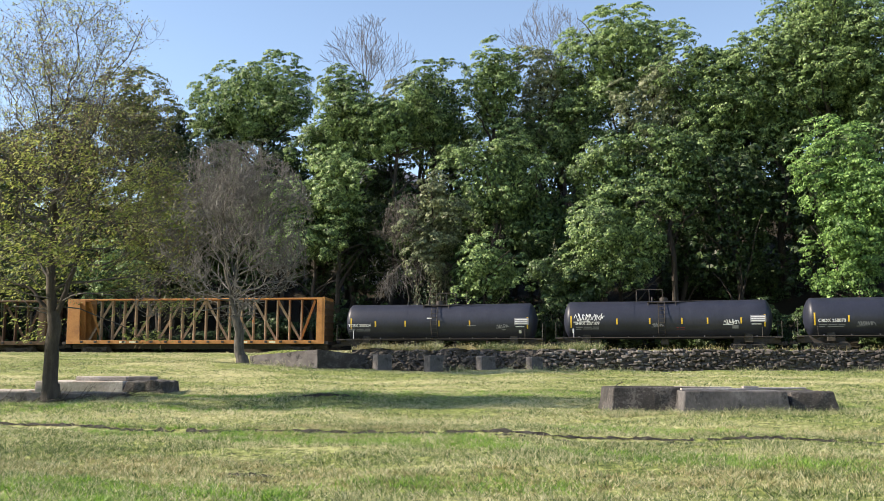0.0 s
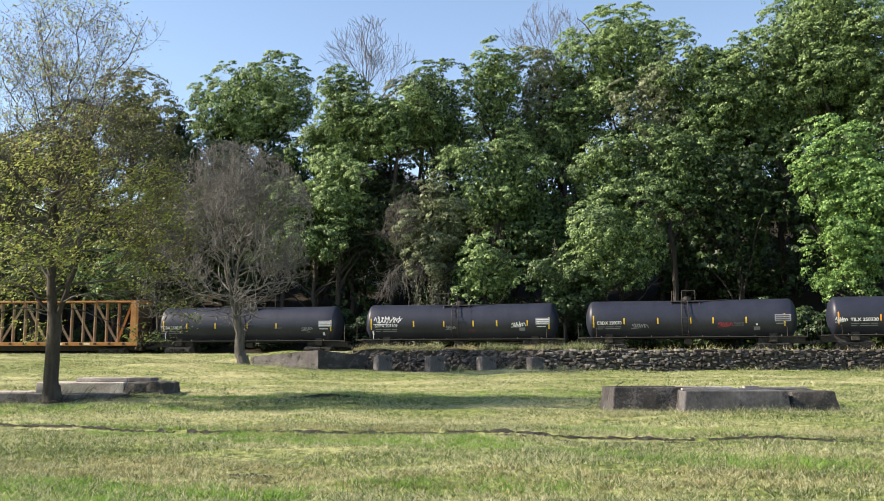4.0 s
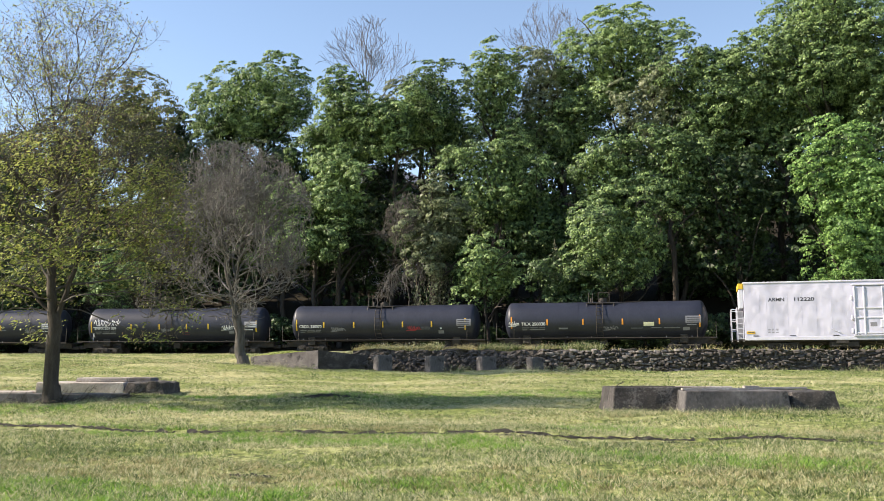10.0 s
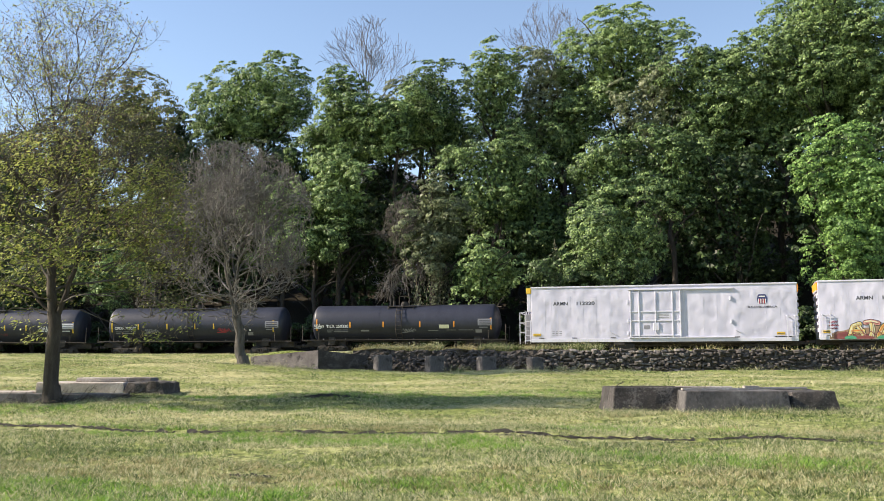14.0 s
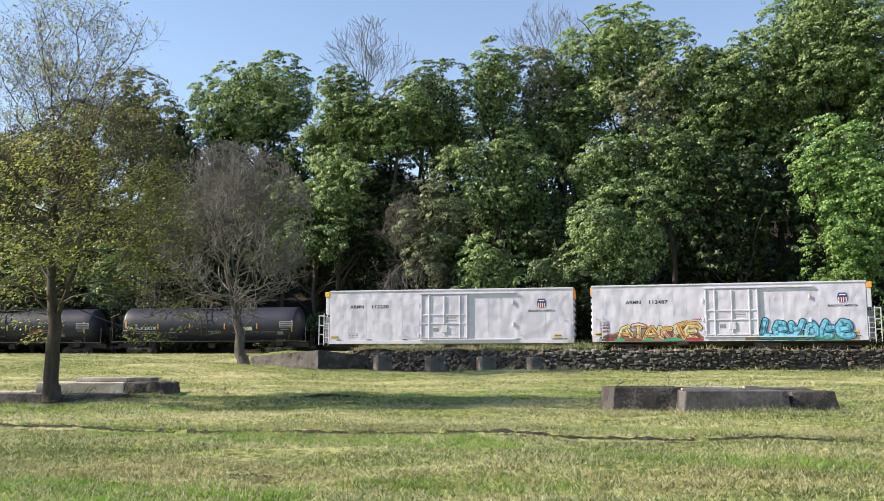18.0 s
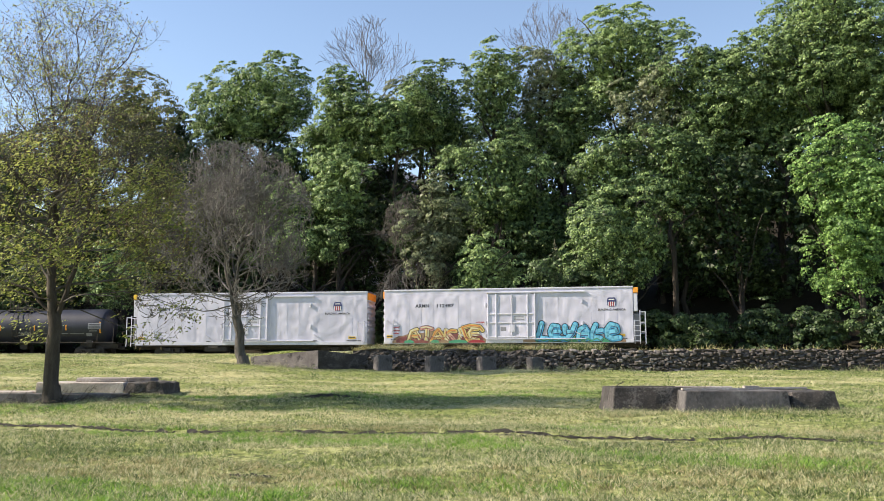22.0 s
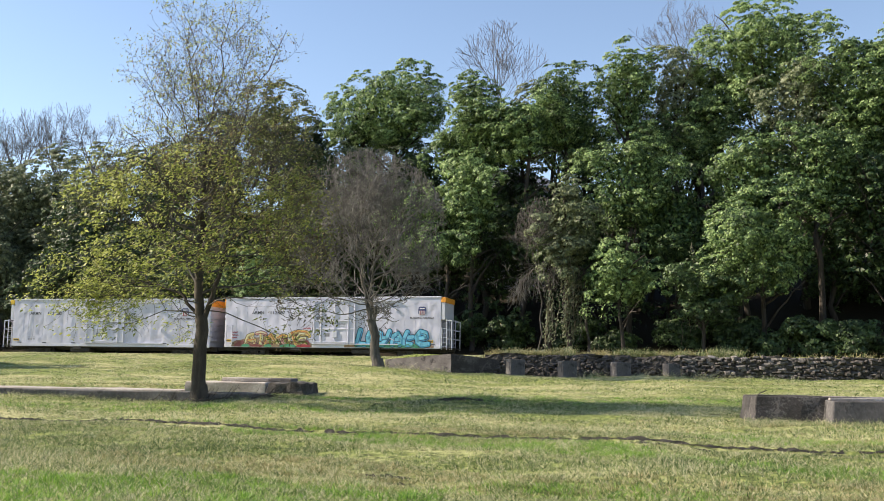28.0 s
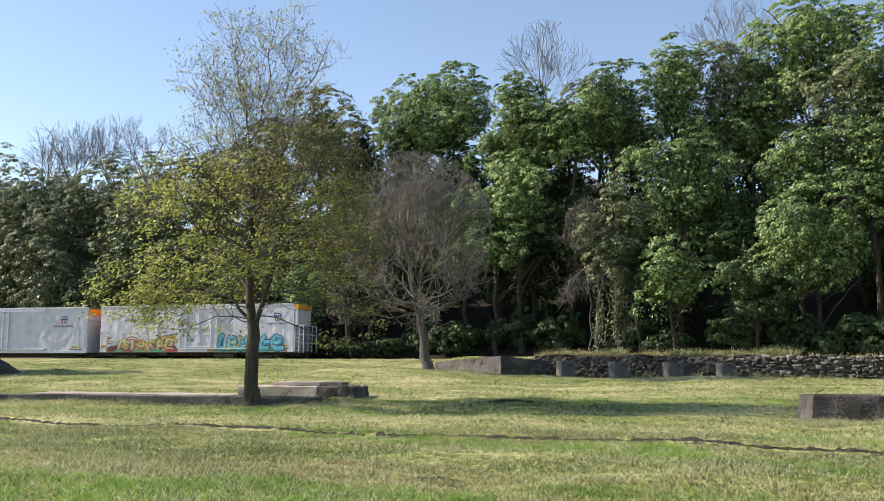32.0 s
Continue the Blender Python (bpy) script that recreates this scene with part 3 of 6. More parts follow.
    # row of shrubs added to keep sun off the ground behind the track
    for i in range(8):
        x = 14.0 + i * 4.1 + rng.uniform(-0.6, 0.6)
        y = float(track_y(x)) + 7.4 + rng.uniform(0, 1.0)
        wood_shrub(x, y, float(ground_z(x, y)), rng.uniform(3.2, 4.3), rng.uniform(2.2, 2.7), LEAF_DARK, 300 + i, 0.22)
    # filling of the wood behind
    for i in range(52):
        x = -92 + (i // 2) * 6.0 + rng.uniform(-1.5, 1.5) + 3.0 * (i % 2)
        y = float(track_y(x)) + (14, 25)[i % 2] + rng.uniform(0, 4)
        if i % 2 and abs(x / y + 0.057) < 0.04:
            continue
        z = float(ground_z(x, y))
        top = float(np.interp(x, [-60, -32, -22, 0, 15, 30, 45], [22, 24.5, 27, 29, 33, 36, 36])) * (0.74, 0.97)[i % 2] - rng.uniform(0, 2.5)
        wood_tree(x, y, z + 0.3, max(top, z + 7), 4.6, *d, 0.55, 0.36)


def wood_shrub(x, y, z, tall, wide, mat, seed, size=0.34, fill=1.0):
    rng = np.random.RandomState(seed)
    ob = thing("shrub", pose(x, y, z), "leafy shrub at the foot of the wood, darkened for shade", "shrub", "shrubs behind the railway")
    lines = [limb(rng, (0, 0, -0.2), (rng.normal(0, 0.6), rng.normal(0, 0.5), tall * rng.uniform(0.6, 0.9)), 0.06, 0.015) for i in range(6)]
    part("stemwork", None, None, ob, data=tubes(lines, "stemwork", BARK))
    part("crown", None, None, ob, data=crown_mesh(rng, (0, 0, tall * 0.5), (wide, wide * 0.8, tall * 0.5), size, mat, fill))
    return ob


woods()


def locust_tree():
    """The tall half-leaved tree on the lawn."""
    x, y = -10.32, 24.9
    rng = np.random.RandomState(21)
    base = float(ground_z(x, y))
    ob = thing("lawn_tree", pose(x, y, base), "tall spreading tree with sparse yellow-green young leaves on the lawn", "tree")

    def inside(q):
        low = ((q.x + 0.45) / 3.95) ** 2 + (q.y / 3.5) ** 2 + ((q.z - 4.7) / 3.2) ** 2 < 1
        high = ((q.x - 0.1) / (3.1 - 0.12 * max(0, q.z - 8.5))) ** 2 + (q.y / 2.5) ** 2 < 1 and 4 < q.z < 11.7
        return low or high

    trunk = [limb(rng, (0.0, 0, -0.15), (-0.06, 0, 2.4), 0.205, 0.165, 0, 6), limb(rng, (-0.08, 0, 2.25), (-0.22, 0.05, 4.6), 0.135, 0.10, 0, 6),
             limb(rng, (-0.22, 0.05, 4.5), (-0.2, 0.05, 7.2), 0.095, 0.05, 0, 6), limb(rng, (0.0, 0, 2.2), (0.5, -0.1, 3.7), 0.085, 0.065, 0, 6), limb(rng, (0.5, -0.1, 3.7), (0.95, -0.2, 5.8), 0.065, 0.025, 0, 6),
             limb(rng, (-0.08, 0, 2.25), (-0.75, 0.1, 3.05), 0.06, 0.045, 0, 5), limb(rng, (-0.75, 0.1, 3.05), (-2.2, 0.2, 3.5), 0.042, 0.016, 0, 6), limb(rng, (-0.2, 0, 5.2), (-1.7, -0.3, 6.7), 0.05, 0.02, 0, 6)]
    stems = [((-0.2, 0.05, 5.9), (-2.3, 0.2, 9.7), 0.032), ((-0.2, 0.05, 7.0), (-0.95, -0.2, 11.2), 0.032), ((-0.2, 0.05, 7.1), (0.35, 0.3, 11.5), 0.034), ((-0.18, 0.05, 5.6), (2.1, 0.1, 10.7), 0.034),
             ((-0.2, 0.05, 6.3), (1.25, -0.5, 9.9), 0.026), ((-0.2, 0.05, 6.4), (-1.2, -0.6, 9.4), 0.026)]
    trunk += [limb(rng, a, b, r, 0.008, 0, 8, 0.02) for a, b, r in stems]
    flare = [([Vector((0, 0, -0.2)), Vector((0, 0, 0.12)), Vector((-0.02, 0, 0.5))], [0.36, 0.26, 0.215])]
    part("trunk", None, None, ob, data=tubes(trunk + flare, "trunk", BARK))
    lines, tips = [], []
    for i in range(14):
        a, h = i * 2.4 + rng.uniform(-0.3, 0.3), 3.0 + i * 0.2
        grown(rng, (-0.14 - 0.02 * i, 0.02, h), (math.cos(a), math.sin(a), 0.55), 2.4, 0.045, 1, 4, lines, tips, inside, 0.05, 0.8, (3, 5), 0.2, 0.64)
    for i in range(7):
        t, a = 0.15 + 0.13 * i, i * 2.4
        grown(rng, Vector((0.5, -0.1, 3.7)).lerp(Vector((0.95, -0.2, 5.8)), t), (math.cos(a) + 0.5, math.sin(a), 0.35), 1.9, 0.03, 1, 4, lines, tips, inside, 0.03, 0.8, (3, 4), 0.2, 0.64)
        grown(rng, Vector((-0.75, 0.1, 3.05)).lerp(Vector((-2.2, 0.2, 3.5)), t), (math.cos(a) - 0.6, math.sin(a), 0.2), 1.5, 0.022, 1, 4, lines, tips, lambda q: inside(q) or (q.z > 2.3 and q.x > -4.2), 0.0, 0.8, (3, 4), 0.2, 0.64)
    for k, (a, b, r) in enumerate(stems):
        for i in range(9):
            t, w = 0.12 + 0.095 * i, i * 2.4 + k
            at = Vector(a).lerp(Vector(b), t)
            grown(rng, at, (math.cos(w) * 0.85, math.sin(w) * 0.85, 0.7), 1.5 - 0.7 * t, 0.013, 2, 4, lines, tips, inside, 0.05, 0.8, (3, 5), 0.2, 0.68)
    for i in range(12):
        a, h = i * 2.4, 4.6 + i * 0.2
        grown(rng, (-0.2, 0.05, h), (math.cos(a), math.sin(a), 0.35), 2.2, 0.03, 1, 4, lines, tips, inside, 0.05, 0.8, (3, 4), 0.2, 0.64)
    for i in range(7):
        a = (2.9, 3.4, 0.2, -0.5, 3.9, 0.6, 2.5)[i]
        grown(rng, (math.cos(a) * 0.12, math.sin(a) * 0.1, 2.35 + 0.1 * i), (math.cos(a), math.sin(a) * 0.7, 0.2), 2.6, 0.022, 1, 4, lines, tips, lambda q: q.z > 1.7 and abs(q.x + 0.5) < 3.9, -0.02, 0.8, (2, 3), 0.2, 0.6)
    part("branchwork", None, None, ob, data=tubes(lines, "branchwork", BARK_GREY))
    tp = np.array([t[0][:] for t in tips])
    rng2 = np.random.RandomState(8)
    fullness = np.clip(0.95 - 0.15 * np.clip(tp[:, 2] - 4.6, 0, 9) - 0.08 * np.clip(tp[:, 0], 0, 4), 0.5, 1) * np.where((np.hypot(tp[:, 0] + 0.2, tp[:, 1]) < 1.7) & (tp[:, 2] < 6.3), 0.4, 1.0)
    keep = tp[rng2.rand(len(tp)) < fullness * np.where(tp[:, 2] > 6.6, 0.34, 0.45)]
    count = 9
    p = np.repeat(keep, count, 0) + rng2.normal(0, 0.13, (len(keep) * count, 3)) * [1.25, 1.25, 0.4]
    v, f = leaf_quads(p, np.tile([-0.35, -0.2, 0.75], (len(p), 1)), np.where(p[:, 2] > 6.5, 0.08, 0.12), rng2, 0.5, 0.5)
    part("crown", None, None, ob, "sparse yellow-green young leaves", data=array_mesh("crown", v, f, LEAF_YOUNG))
    brown = tp[((tp[:, 0] > 0.2) | (tp[:, 2] > 6.5)) & (rng2.rand(len(tp)) < np.where(tp[:, 2] > 6.5, 0.3, 0.3))]
    p = np.repeat(brown, 2, 0) + rng2.normal(0, 0.12, (len(brown) * 2, 3)) - [0, 0, 0.08]
    v, f = leaf_quads(p, rng2.normal(0, 1, (len(p), 3)), np.where(p[:, 2] > 6.5, 0.10, 0.12), rng2, 2.5, 0.35)
    part("seed_tassels", None, None, ob, "hanging brown seed tassels", data=array_mesh("seed_tassels", v, f, TASSEL))


locust_tree()


def twiggy_tree():
    """The small leafless tree with upturned grey twigs."""
    x, y = -10.54, 49.5
    rng = np.random.RandomState(12)
    base = float(ground_z(x, y)) - 0.05
    ob = thing("twiggy_tree", pose(x, y, base), "small leafless tree with dense upturned grey twigs on the lawn", "tree")

    def inside(q):
        return ((q.x + 0.9) / 4.7) ** 2 + (q.y / 4.0) ** 2 + ((q.z - 7.4) / 4.7) ** 2 < 1

    trunk = [limb(rng, (0.05, 0, -0.15), (-0.42, 0, 2.6), 0.30, 0.22, 0, 6), limb(rng, (-0.42, 0, 2.5), (-1.0, 0, 5.6), 0.15, 0.10, 0, 6), limb(rng, (-1.0, 0, 5.6), (-1.4, 0.1, 8.0), 0.10, 0.03, 0, 5),
             limb(rng, (-0.38, 0, 2.4), (-0.5, 0.1, 5.2), 0.14, 0.09, 0, 6), limb(rng, (-0.5, 0.1, 5.2), (0.2, 0.1, 7.6), 0.09, 0.03, 0, 5), limb(rng, (-0.3, 0, 2.1), (-0.12, -0.12, 3.35), 0.13, 0.08, 0, 3)]
    flare = [([Vector((0.05, 0, -0.2)), Vector((0.04, 0, 0.1)), Vector((0, 0, 0.5))], [0.46, 0.36, 0.29])]
    part("trunk", None, None, ob, data=tubes(trunk + flare, "trunk", BARK_GREY))
    lines, tips = [], []
    for i in range(22):
        a, h = i * 2.4, 3.7 + i * 0.16
        x0 = -0.6 - 0.16 * (h - 3.7) if i % 2 else -0.5 + 0.12 * max(0, h - 5.2)
        grown(rng, (x0, 0, h), (math.cos(a), math.sin(a), 0.45 + 0.02 * i), 3.4, 0.055, 1, 5, lines, tips, inside, 0.10, 0.85, (2, 3), 0.24, 0.66)
    for i in range(7):
        a = (0.1, 3.3, -0.5, 2.8, 0.6, 3.9, -1.2)[i]
        grown(rng, (-0.5, 0, 3.1 + 0.1 * i), (math.cos(a), math.sin(a), 0.05), 2.9, 0.045, 1, 5, lines, tips, lambda q: q.z > 2.4 and abs(q.x + 0.9) < 4.2, 0.09, 0.9, (2, 3), 0.26, 0.64)
    for i in range(8):
        a = i * 2.4
        grown(rng, (-0.38, 0, 2.5 + 0.1 * i), (math.cos(a), math.sin(a), -0.3), 0.9, 0.03, 2, 4, lines, tips, lambda q: q.z > 1.4, 0.05, 0.9, (2, 3), 0.3, 0.62)
    part("branchwork", None, None, ob, data=tubes([(p, [max(r, 0.016) for r in q]) for p, q in lines], "branchwork", BARK_TWIG))


twiggy_tree()


# ---------------------------------------------------------------- concrete ruins and the stone wall
def battered(bm, x0, x1, y0, y1, z0, z1, slope):
    """A block whose sides lean inwards by slope metres, with a chipped, rounded rim."""
    v = [bm.verts.new((x, y, z0)) for x, y in ((x0, y0), (x1, y0), (x1, y1), (x0, y1))]
    w = [bm.verts.new((x, y, z1)) for x, y in ((x0 + slope, y0 + slope), (x1 - slope, y0 + slope), (x1 - slope, y1 - slope), (x0 + slope, y1 - slope))]
    bm.faces.new(v[::-1])
    bm.faces.new(w)
    for i in range(4):
        bm.faces.new((v[i], v[(i + 1) % 4], w[(i + 1) % 4], w[i]))
    bmesh.ops.recalc_face_normals(bm, faces=bm.faces[:])
    bmesh.ops.bevel(bm, geom=bm.edges[:], offset=0.03, segments=2, affect="EDGES", profile=0.5)
    return bm


def rough(bm, amount, cuts, seed):
    """Breaks up the faces of a block with uneven chips."""
    bmesh.ops.subdivide_edges(bm, edges=[e for e in bm.edges if e.calc_length() > 0.25], cuts=cuts, use_grid_fill=True)
    for v in bm.verts:
        v.co += noise.noise_vector(v.co * 3.1 + Vector((seed, 0, 0))) * amount
    return bm


def ruins():
    # the large footing on the lawn, in two sections
    ob = thing("concrete_footing", pose(0, 0, 0), "long weathered concrete footing with sloping sides on the lawn", "concrete block")
    g = 0.42
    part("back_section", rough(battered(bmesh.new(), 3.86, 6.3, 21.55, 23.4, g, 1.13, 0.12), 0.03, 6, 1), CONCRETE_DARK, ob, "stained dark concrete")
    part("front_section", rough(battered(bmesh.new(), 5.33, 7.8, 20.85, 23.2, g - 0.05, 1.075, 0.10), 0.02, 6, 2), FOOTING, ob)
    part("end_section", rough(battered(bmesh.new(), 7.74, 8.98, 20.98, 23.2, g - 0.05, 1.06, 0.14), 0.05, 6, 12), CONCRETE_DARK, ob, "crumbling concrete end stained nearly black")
    for x0, x1, y0, z, h, r in ((4.0, 5.4, 21.75, 1.13, 0.022, 0), (5.45, 6.75, 21.9, 1.075, 0.07, -1.5), (6.95, 7.3, 21.6, 1.075, 0.09, 2), (5.42, 6.9, 21.2, 1.075, 0.05, 1), (7.2, 8.7, 22.3, 1.075, 0.045, 3)):
        bm = box(bmesh.new(), 0, x1 - x0, 0, 0.14, 0, h, 0.006)
        me = bpy.data.meshes.new("board")
        bm.to_mesh(me)
        bm.free()
        me.materials.append(CONCRETE_PALE if r else TIE)
        board = tagged(new("board", me), "loose weathered board lying on the footing", "board", "boards on the footing")
        board.matrix_world = pose(x0, y0, z + 0.004, 0, 0, r)
    # slabs by the tall tree
    kerb = thing("low_concrete_wall", pose(0, 0, 0), "low crumbling concrete wall along the grass", "wall")
    part("wall_body", rough(battered(bmesh.new(), -33, -8.45, 25.15, 25.6, 0.45, 0.895, 0.02), 0.04, 30, 3), FOOTING, kerb)
    slab = thing("concrete_slab", pose(0, 0, 0), "broken pale concrete slab with a dark stained end", "concrete slab")
    part("slab_body", rough(battered(bmesh.new(), -12.3, -9.6, 28.4, 30.3, 0.55, 1.135, 0.03), 0.02, 10, 4), CONCRETE_PALE, slab)
    part("sunken_slab", rough(battered(bmesh.new(), -19.5, -12.32, 28.2, 29.6, 0.5, 0.865, 0.03), 0.03, 10, 9), CONCRETE_PALE, slab, "pale slab sunk in the grass")
    part("end_block", rough(battered(bmesh.new(), -9.58, -8.32, 28.3, 30.0, 0.6, 1.14, 0.05), 0.07, 8, 5), CONCRETE_DARK, slab, "dark stained concrete end")
    part("cap_body", rough(battered(bmesh.new(), -11.35, -9.75, 29.1, 29.9, 1.138, 1.27, 0.02), 0.008, 5, 6), CONCRETE_PALE, slab)
    part("cap_end", rough(battered(bmesh.new(), -9.74, -9.0, 29.1, 29.9, 1.138, 1.27, 0.02), 0.01, 5, 7), CONCRETE, slab)
    # wing wall of the old loading ramp: lit flank and flank coloured dark for shade, meeting at a corner
    wing = thing("wing_wall", pose(0, 0, 0), "sloping concrete wing wall running into the grass bank", "wall")
    for name, a, b, top_a, top_b, mat in (("lit_flank", (-10.75, 52.6), (-6.75, 51.0), 2.17, 2.5, CONCRETE), ("shaded_flank", (-6.72, 51.0), (-3.6, 52.6), 2.5, 2.15, CONCRETE_DARK)):
        bm = bmesh.new()
        dx, dy = b[0] - a[0], b[1] - a[1]
        k = 0.5 / math.hypot(dx, dy)
        nx, ny = -dy * k, dx * k
        low = [bm.verts.new((p[0], p[1], 1.0)) for p in (a, b, (b[0] + nx, b[1] + ny), (a[0] + nx, a[1] + ny))]
        high = [bm.verts.new((p[0], p[1], z)) for p, z in ((a, top_a), (b, top_b), ((b[0] + nx, b[1] + ny), top_b), ((a[0] + nx, a[1] + ny), top_a))]
        bm.faces.new(low[::-1])
        bm.faces.new(high)
        for i in range(4):
            bm.faces.new((low[i], low[(i + 1) % 4], high[(i + 1) % 4], high[i]))
        bmesh.ops.recalc_face_normals(bm, faces=bm.faces[:])
        rough(bm, 0.015, 8, 8)
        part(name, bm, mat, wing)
    # four buttress posts
    for x, y, w, top in ((-3.22, 51.1, 0.84, 2.23), (-0.42, 51.1, 0.84, 2.19), (2.42, 51.2, 0.84, 2.15), (5.1, 51.4, 0.72, 2.12)):
        post = thing("concrete_post", pose(x, y, 0, 0, 0, 24), "stubby concrete post standing before the rubble bank", "post", "posts of the old loading ramp")
        part("shaft", rough(battered(bmesh.new(), -w / 2, w / 2, -w / 2, w / 2, 1.1, top, 0.015), 0.014, 4, x), FOOTING, post)


ruins()


def rebar():
    """A bent reinforcing bar sticking out of the footing's end."""
    pts = [Vector(p) for p in ((0, 0, 0), (0.02, 0, 0.04), (0.08, 0, 0.09), (0.15, 0, 0.11), (0.2, 0, 0.14))]
    ob = tagged(new("rebar", tubes([(pts, [0.014] * 5)], "rebar", IRON)), "rusty bent reinforcing bar sticking out of the footing", "rebar")
    ob.matrix_world = pose(4.02, 21.75, 1.12)


rebar()


def mound():
    rng = np.random.RandomState(3)
    verts, faces = [], []
    for j in range(9):
        for i in range(28):
            a, r = 2 * math.pi * i / 28, 2.6 * (1 - j / 8.5)
            z = 1.35 * (1 - (r / 2.6) ** 1.5)
            verts.append((r * math.cos(a) * 1.4 + rng.normal(0, 0.06), r * math.sin(a) + rng.normal(0, 0.06), z + rng.normal(0, 0.05) - 0.1))
    for j in range(8):
        for i in range(28):
            a, b = j * 28 + i, j * 28 + (i + 1) % 28
            faces.append((a, b, b + 28, a + 28))
    faces.append(tuple(range(8 * 28, 9 * 28)))
    ob = tagged(new("earth_mound", mesh_data("earth_mound", verts, faces, SOIL, True)), "dark heap of earth and gravel on the grass", "mound")
    ob.matrix_world = pose(-35.8, 45.5, float(ground_z(-35.8, 45.5)))


mound()


def railway():
    """Ballast bed, ties and two rails along the bend."""
    bed = tagged(new("railway", None), "single railway track on ballast in front of the wood", "railway", kind="structure")
    us = np.arange(-105, 80, 2.5)
    for name, section, mat, parent in (("ballast", [(-0.7, -0.45), (0.1, -0.05), (2.9, -0.05), (3.9, -0.45)], BALLAST, bed),
                                       ("rail", [(0.74, -0.02), (0.75, 0.0), (0.81, 0.0), (0.82, -0.02), (0.82, -0.16), (0.74, -0.16)], STEEL, bed),
                                       ("rail", [(2.18, -0.02), (2.19, 0.0), (2.25, 0.0), (2.26, -0.02), (2.26, -0.16), (2.18, -0.16)], STEEL, bed)):
        v, f, k = [], [], len(section)
        for s in us:
            for off, dz in section:
                x, y, z, a = on_track(s, off)
                v.append((x, y, z + dz))
        for i in range(len(us) - 1):
            for j in range(k - 1):
                f.append((i * k + j, i * k + j + 1, (i + 1) * k + j + 1, (i + 1) * k + j))
        part(name, None, None, parent, data=mesh_data(name, v, f, mat))
    tie = bpy.data.meshes.new("tie")
    bm = box(bmesh.new(), -0.11, 0.11, -1.28, 1.28, -0.16, -0.02, 0.01)
    bm.to_mesh(tie)
    bm.free()
    tie.materials.append(TIE)
    for i in range(230):
        x, y, z, a = on_track(-70 + i * 0.56)
        part("tie", None, None, bed, data=tie, at=pose(x, y, z - 0.028, 0, 0, -math.degrees(a)))


railway()


def vines():
    """Leafy creepers hanging in curtains from the trees over the foot of the bank."""
    rng = np.random.RandomState(44)
    for x, y, top, wide, low, n, thick in ((-2.45, 82.0, 10.6, 0.45, 3.4, 8, 4), (-0.55, 81.6, 15.0, 0.55, 3.6, 15, 9), (0.2, 82.0, 12.0, 0.3, 4.2, 6, 6), (9.4, 82.0, 13.0, 0.7, 4.0, 6, 5)):
        ob = thing("vine_tangle", pose(x, y, low), "hanging creeper with small grey-green leaves", "vine", "vines on the bank")
        lines, tips = [], []
        for i in range(n):
            a, b = rng.normal(0, wide * 0.7), rng.normal(0, 0.35)
            h = (top - low) * rng.uniform(0.5, 1.0)
            end = rng.uniform(0.55, 1.0) if i else 1.0
            pts = [Vector((a * 0.4 + 0.3, b, h))]
            for k in range(11):
                t = (k + 1) / 11 * end
                pts.append(Vector((a * (0.4 + 0.6 * t) + rng.normal(0, 0.08) + 0.3 * (1 - t), b + rng.normal(0, 0.08), h * (1 - t))))
                tips.append(pts[-1][:])
            lines.append((pts, [0.022] * 12))
        part("stemwork", None, None, ob, data=tubes(lines, "stemwork", VINE))
        tp = np.array(tips)
        p = np.repeat(tp, thick, 0) + rng.normal(0, 1, (len(tp) * thick, 3)) * [0.17, 0.17, 0.3]
        v, f = leaf_tris(p, np.tile([-0.5, -0.4, 0.5], (len(p), 1)), 0.19, rng)
        part("foliage", None, None, ob, data=array_mesh("foliage", v, f, LEAF_GREY))
    # a dead limb arching out of the wood, with drooping bare twigs
    ob = thing("dead_limb", pose(0.6, 82.6, 4.0), "leaning dead tree with drooping bare grey twigs", "tree")
    stem = limb(rng, (0.6, 0.4, -1.0), (0.3, 0, 6.6), 0.14, 0.09, 0, 6)
    arch = [Vector((0.3, 0, 6.5)), Vector((-1.2, -0.3, 7.5)), Vector((-2.8, -0.5, 7.4)), Vector((-4.2, -0.6, 6.5)), Vector((-5.3, -0.7, 5.2))]
    part("trunk", None, None, ob, data=tubes([stem, (arch, [0.09, 0.07, 0.055, 0.04, 0.02])], "trunk", BARK_GREY))
    lines, tips = [], []
    for i in range(20):
        t = 0.6 + 3.3 * i / 20
        at = arch[int(t)].lerp(arch[int(t) + 1], t - int(t))
        grown(rng, at, (-0.7 + rng.normal(0, 0.3), rng.normal(0, 0.5), rng.uniform(-0.7, 0.35)), 1.7, 0.03, 2, 4, lines, tips, lambda q: q.z > 2.5, -0.10, 0.7, (2, 4), 0.22, 0.7)
    part("branchwork", None, None, ob, data=tubes([(p, [max(r, 0.016) for r in q]) for p, q in lines], "branchwork", BARK_TWIG))


vines()


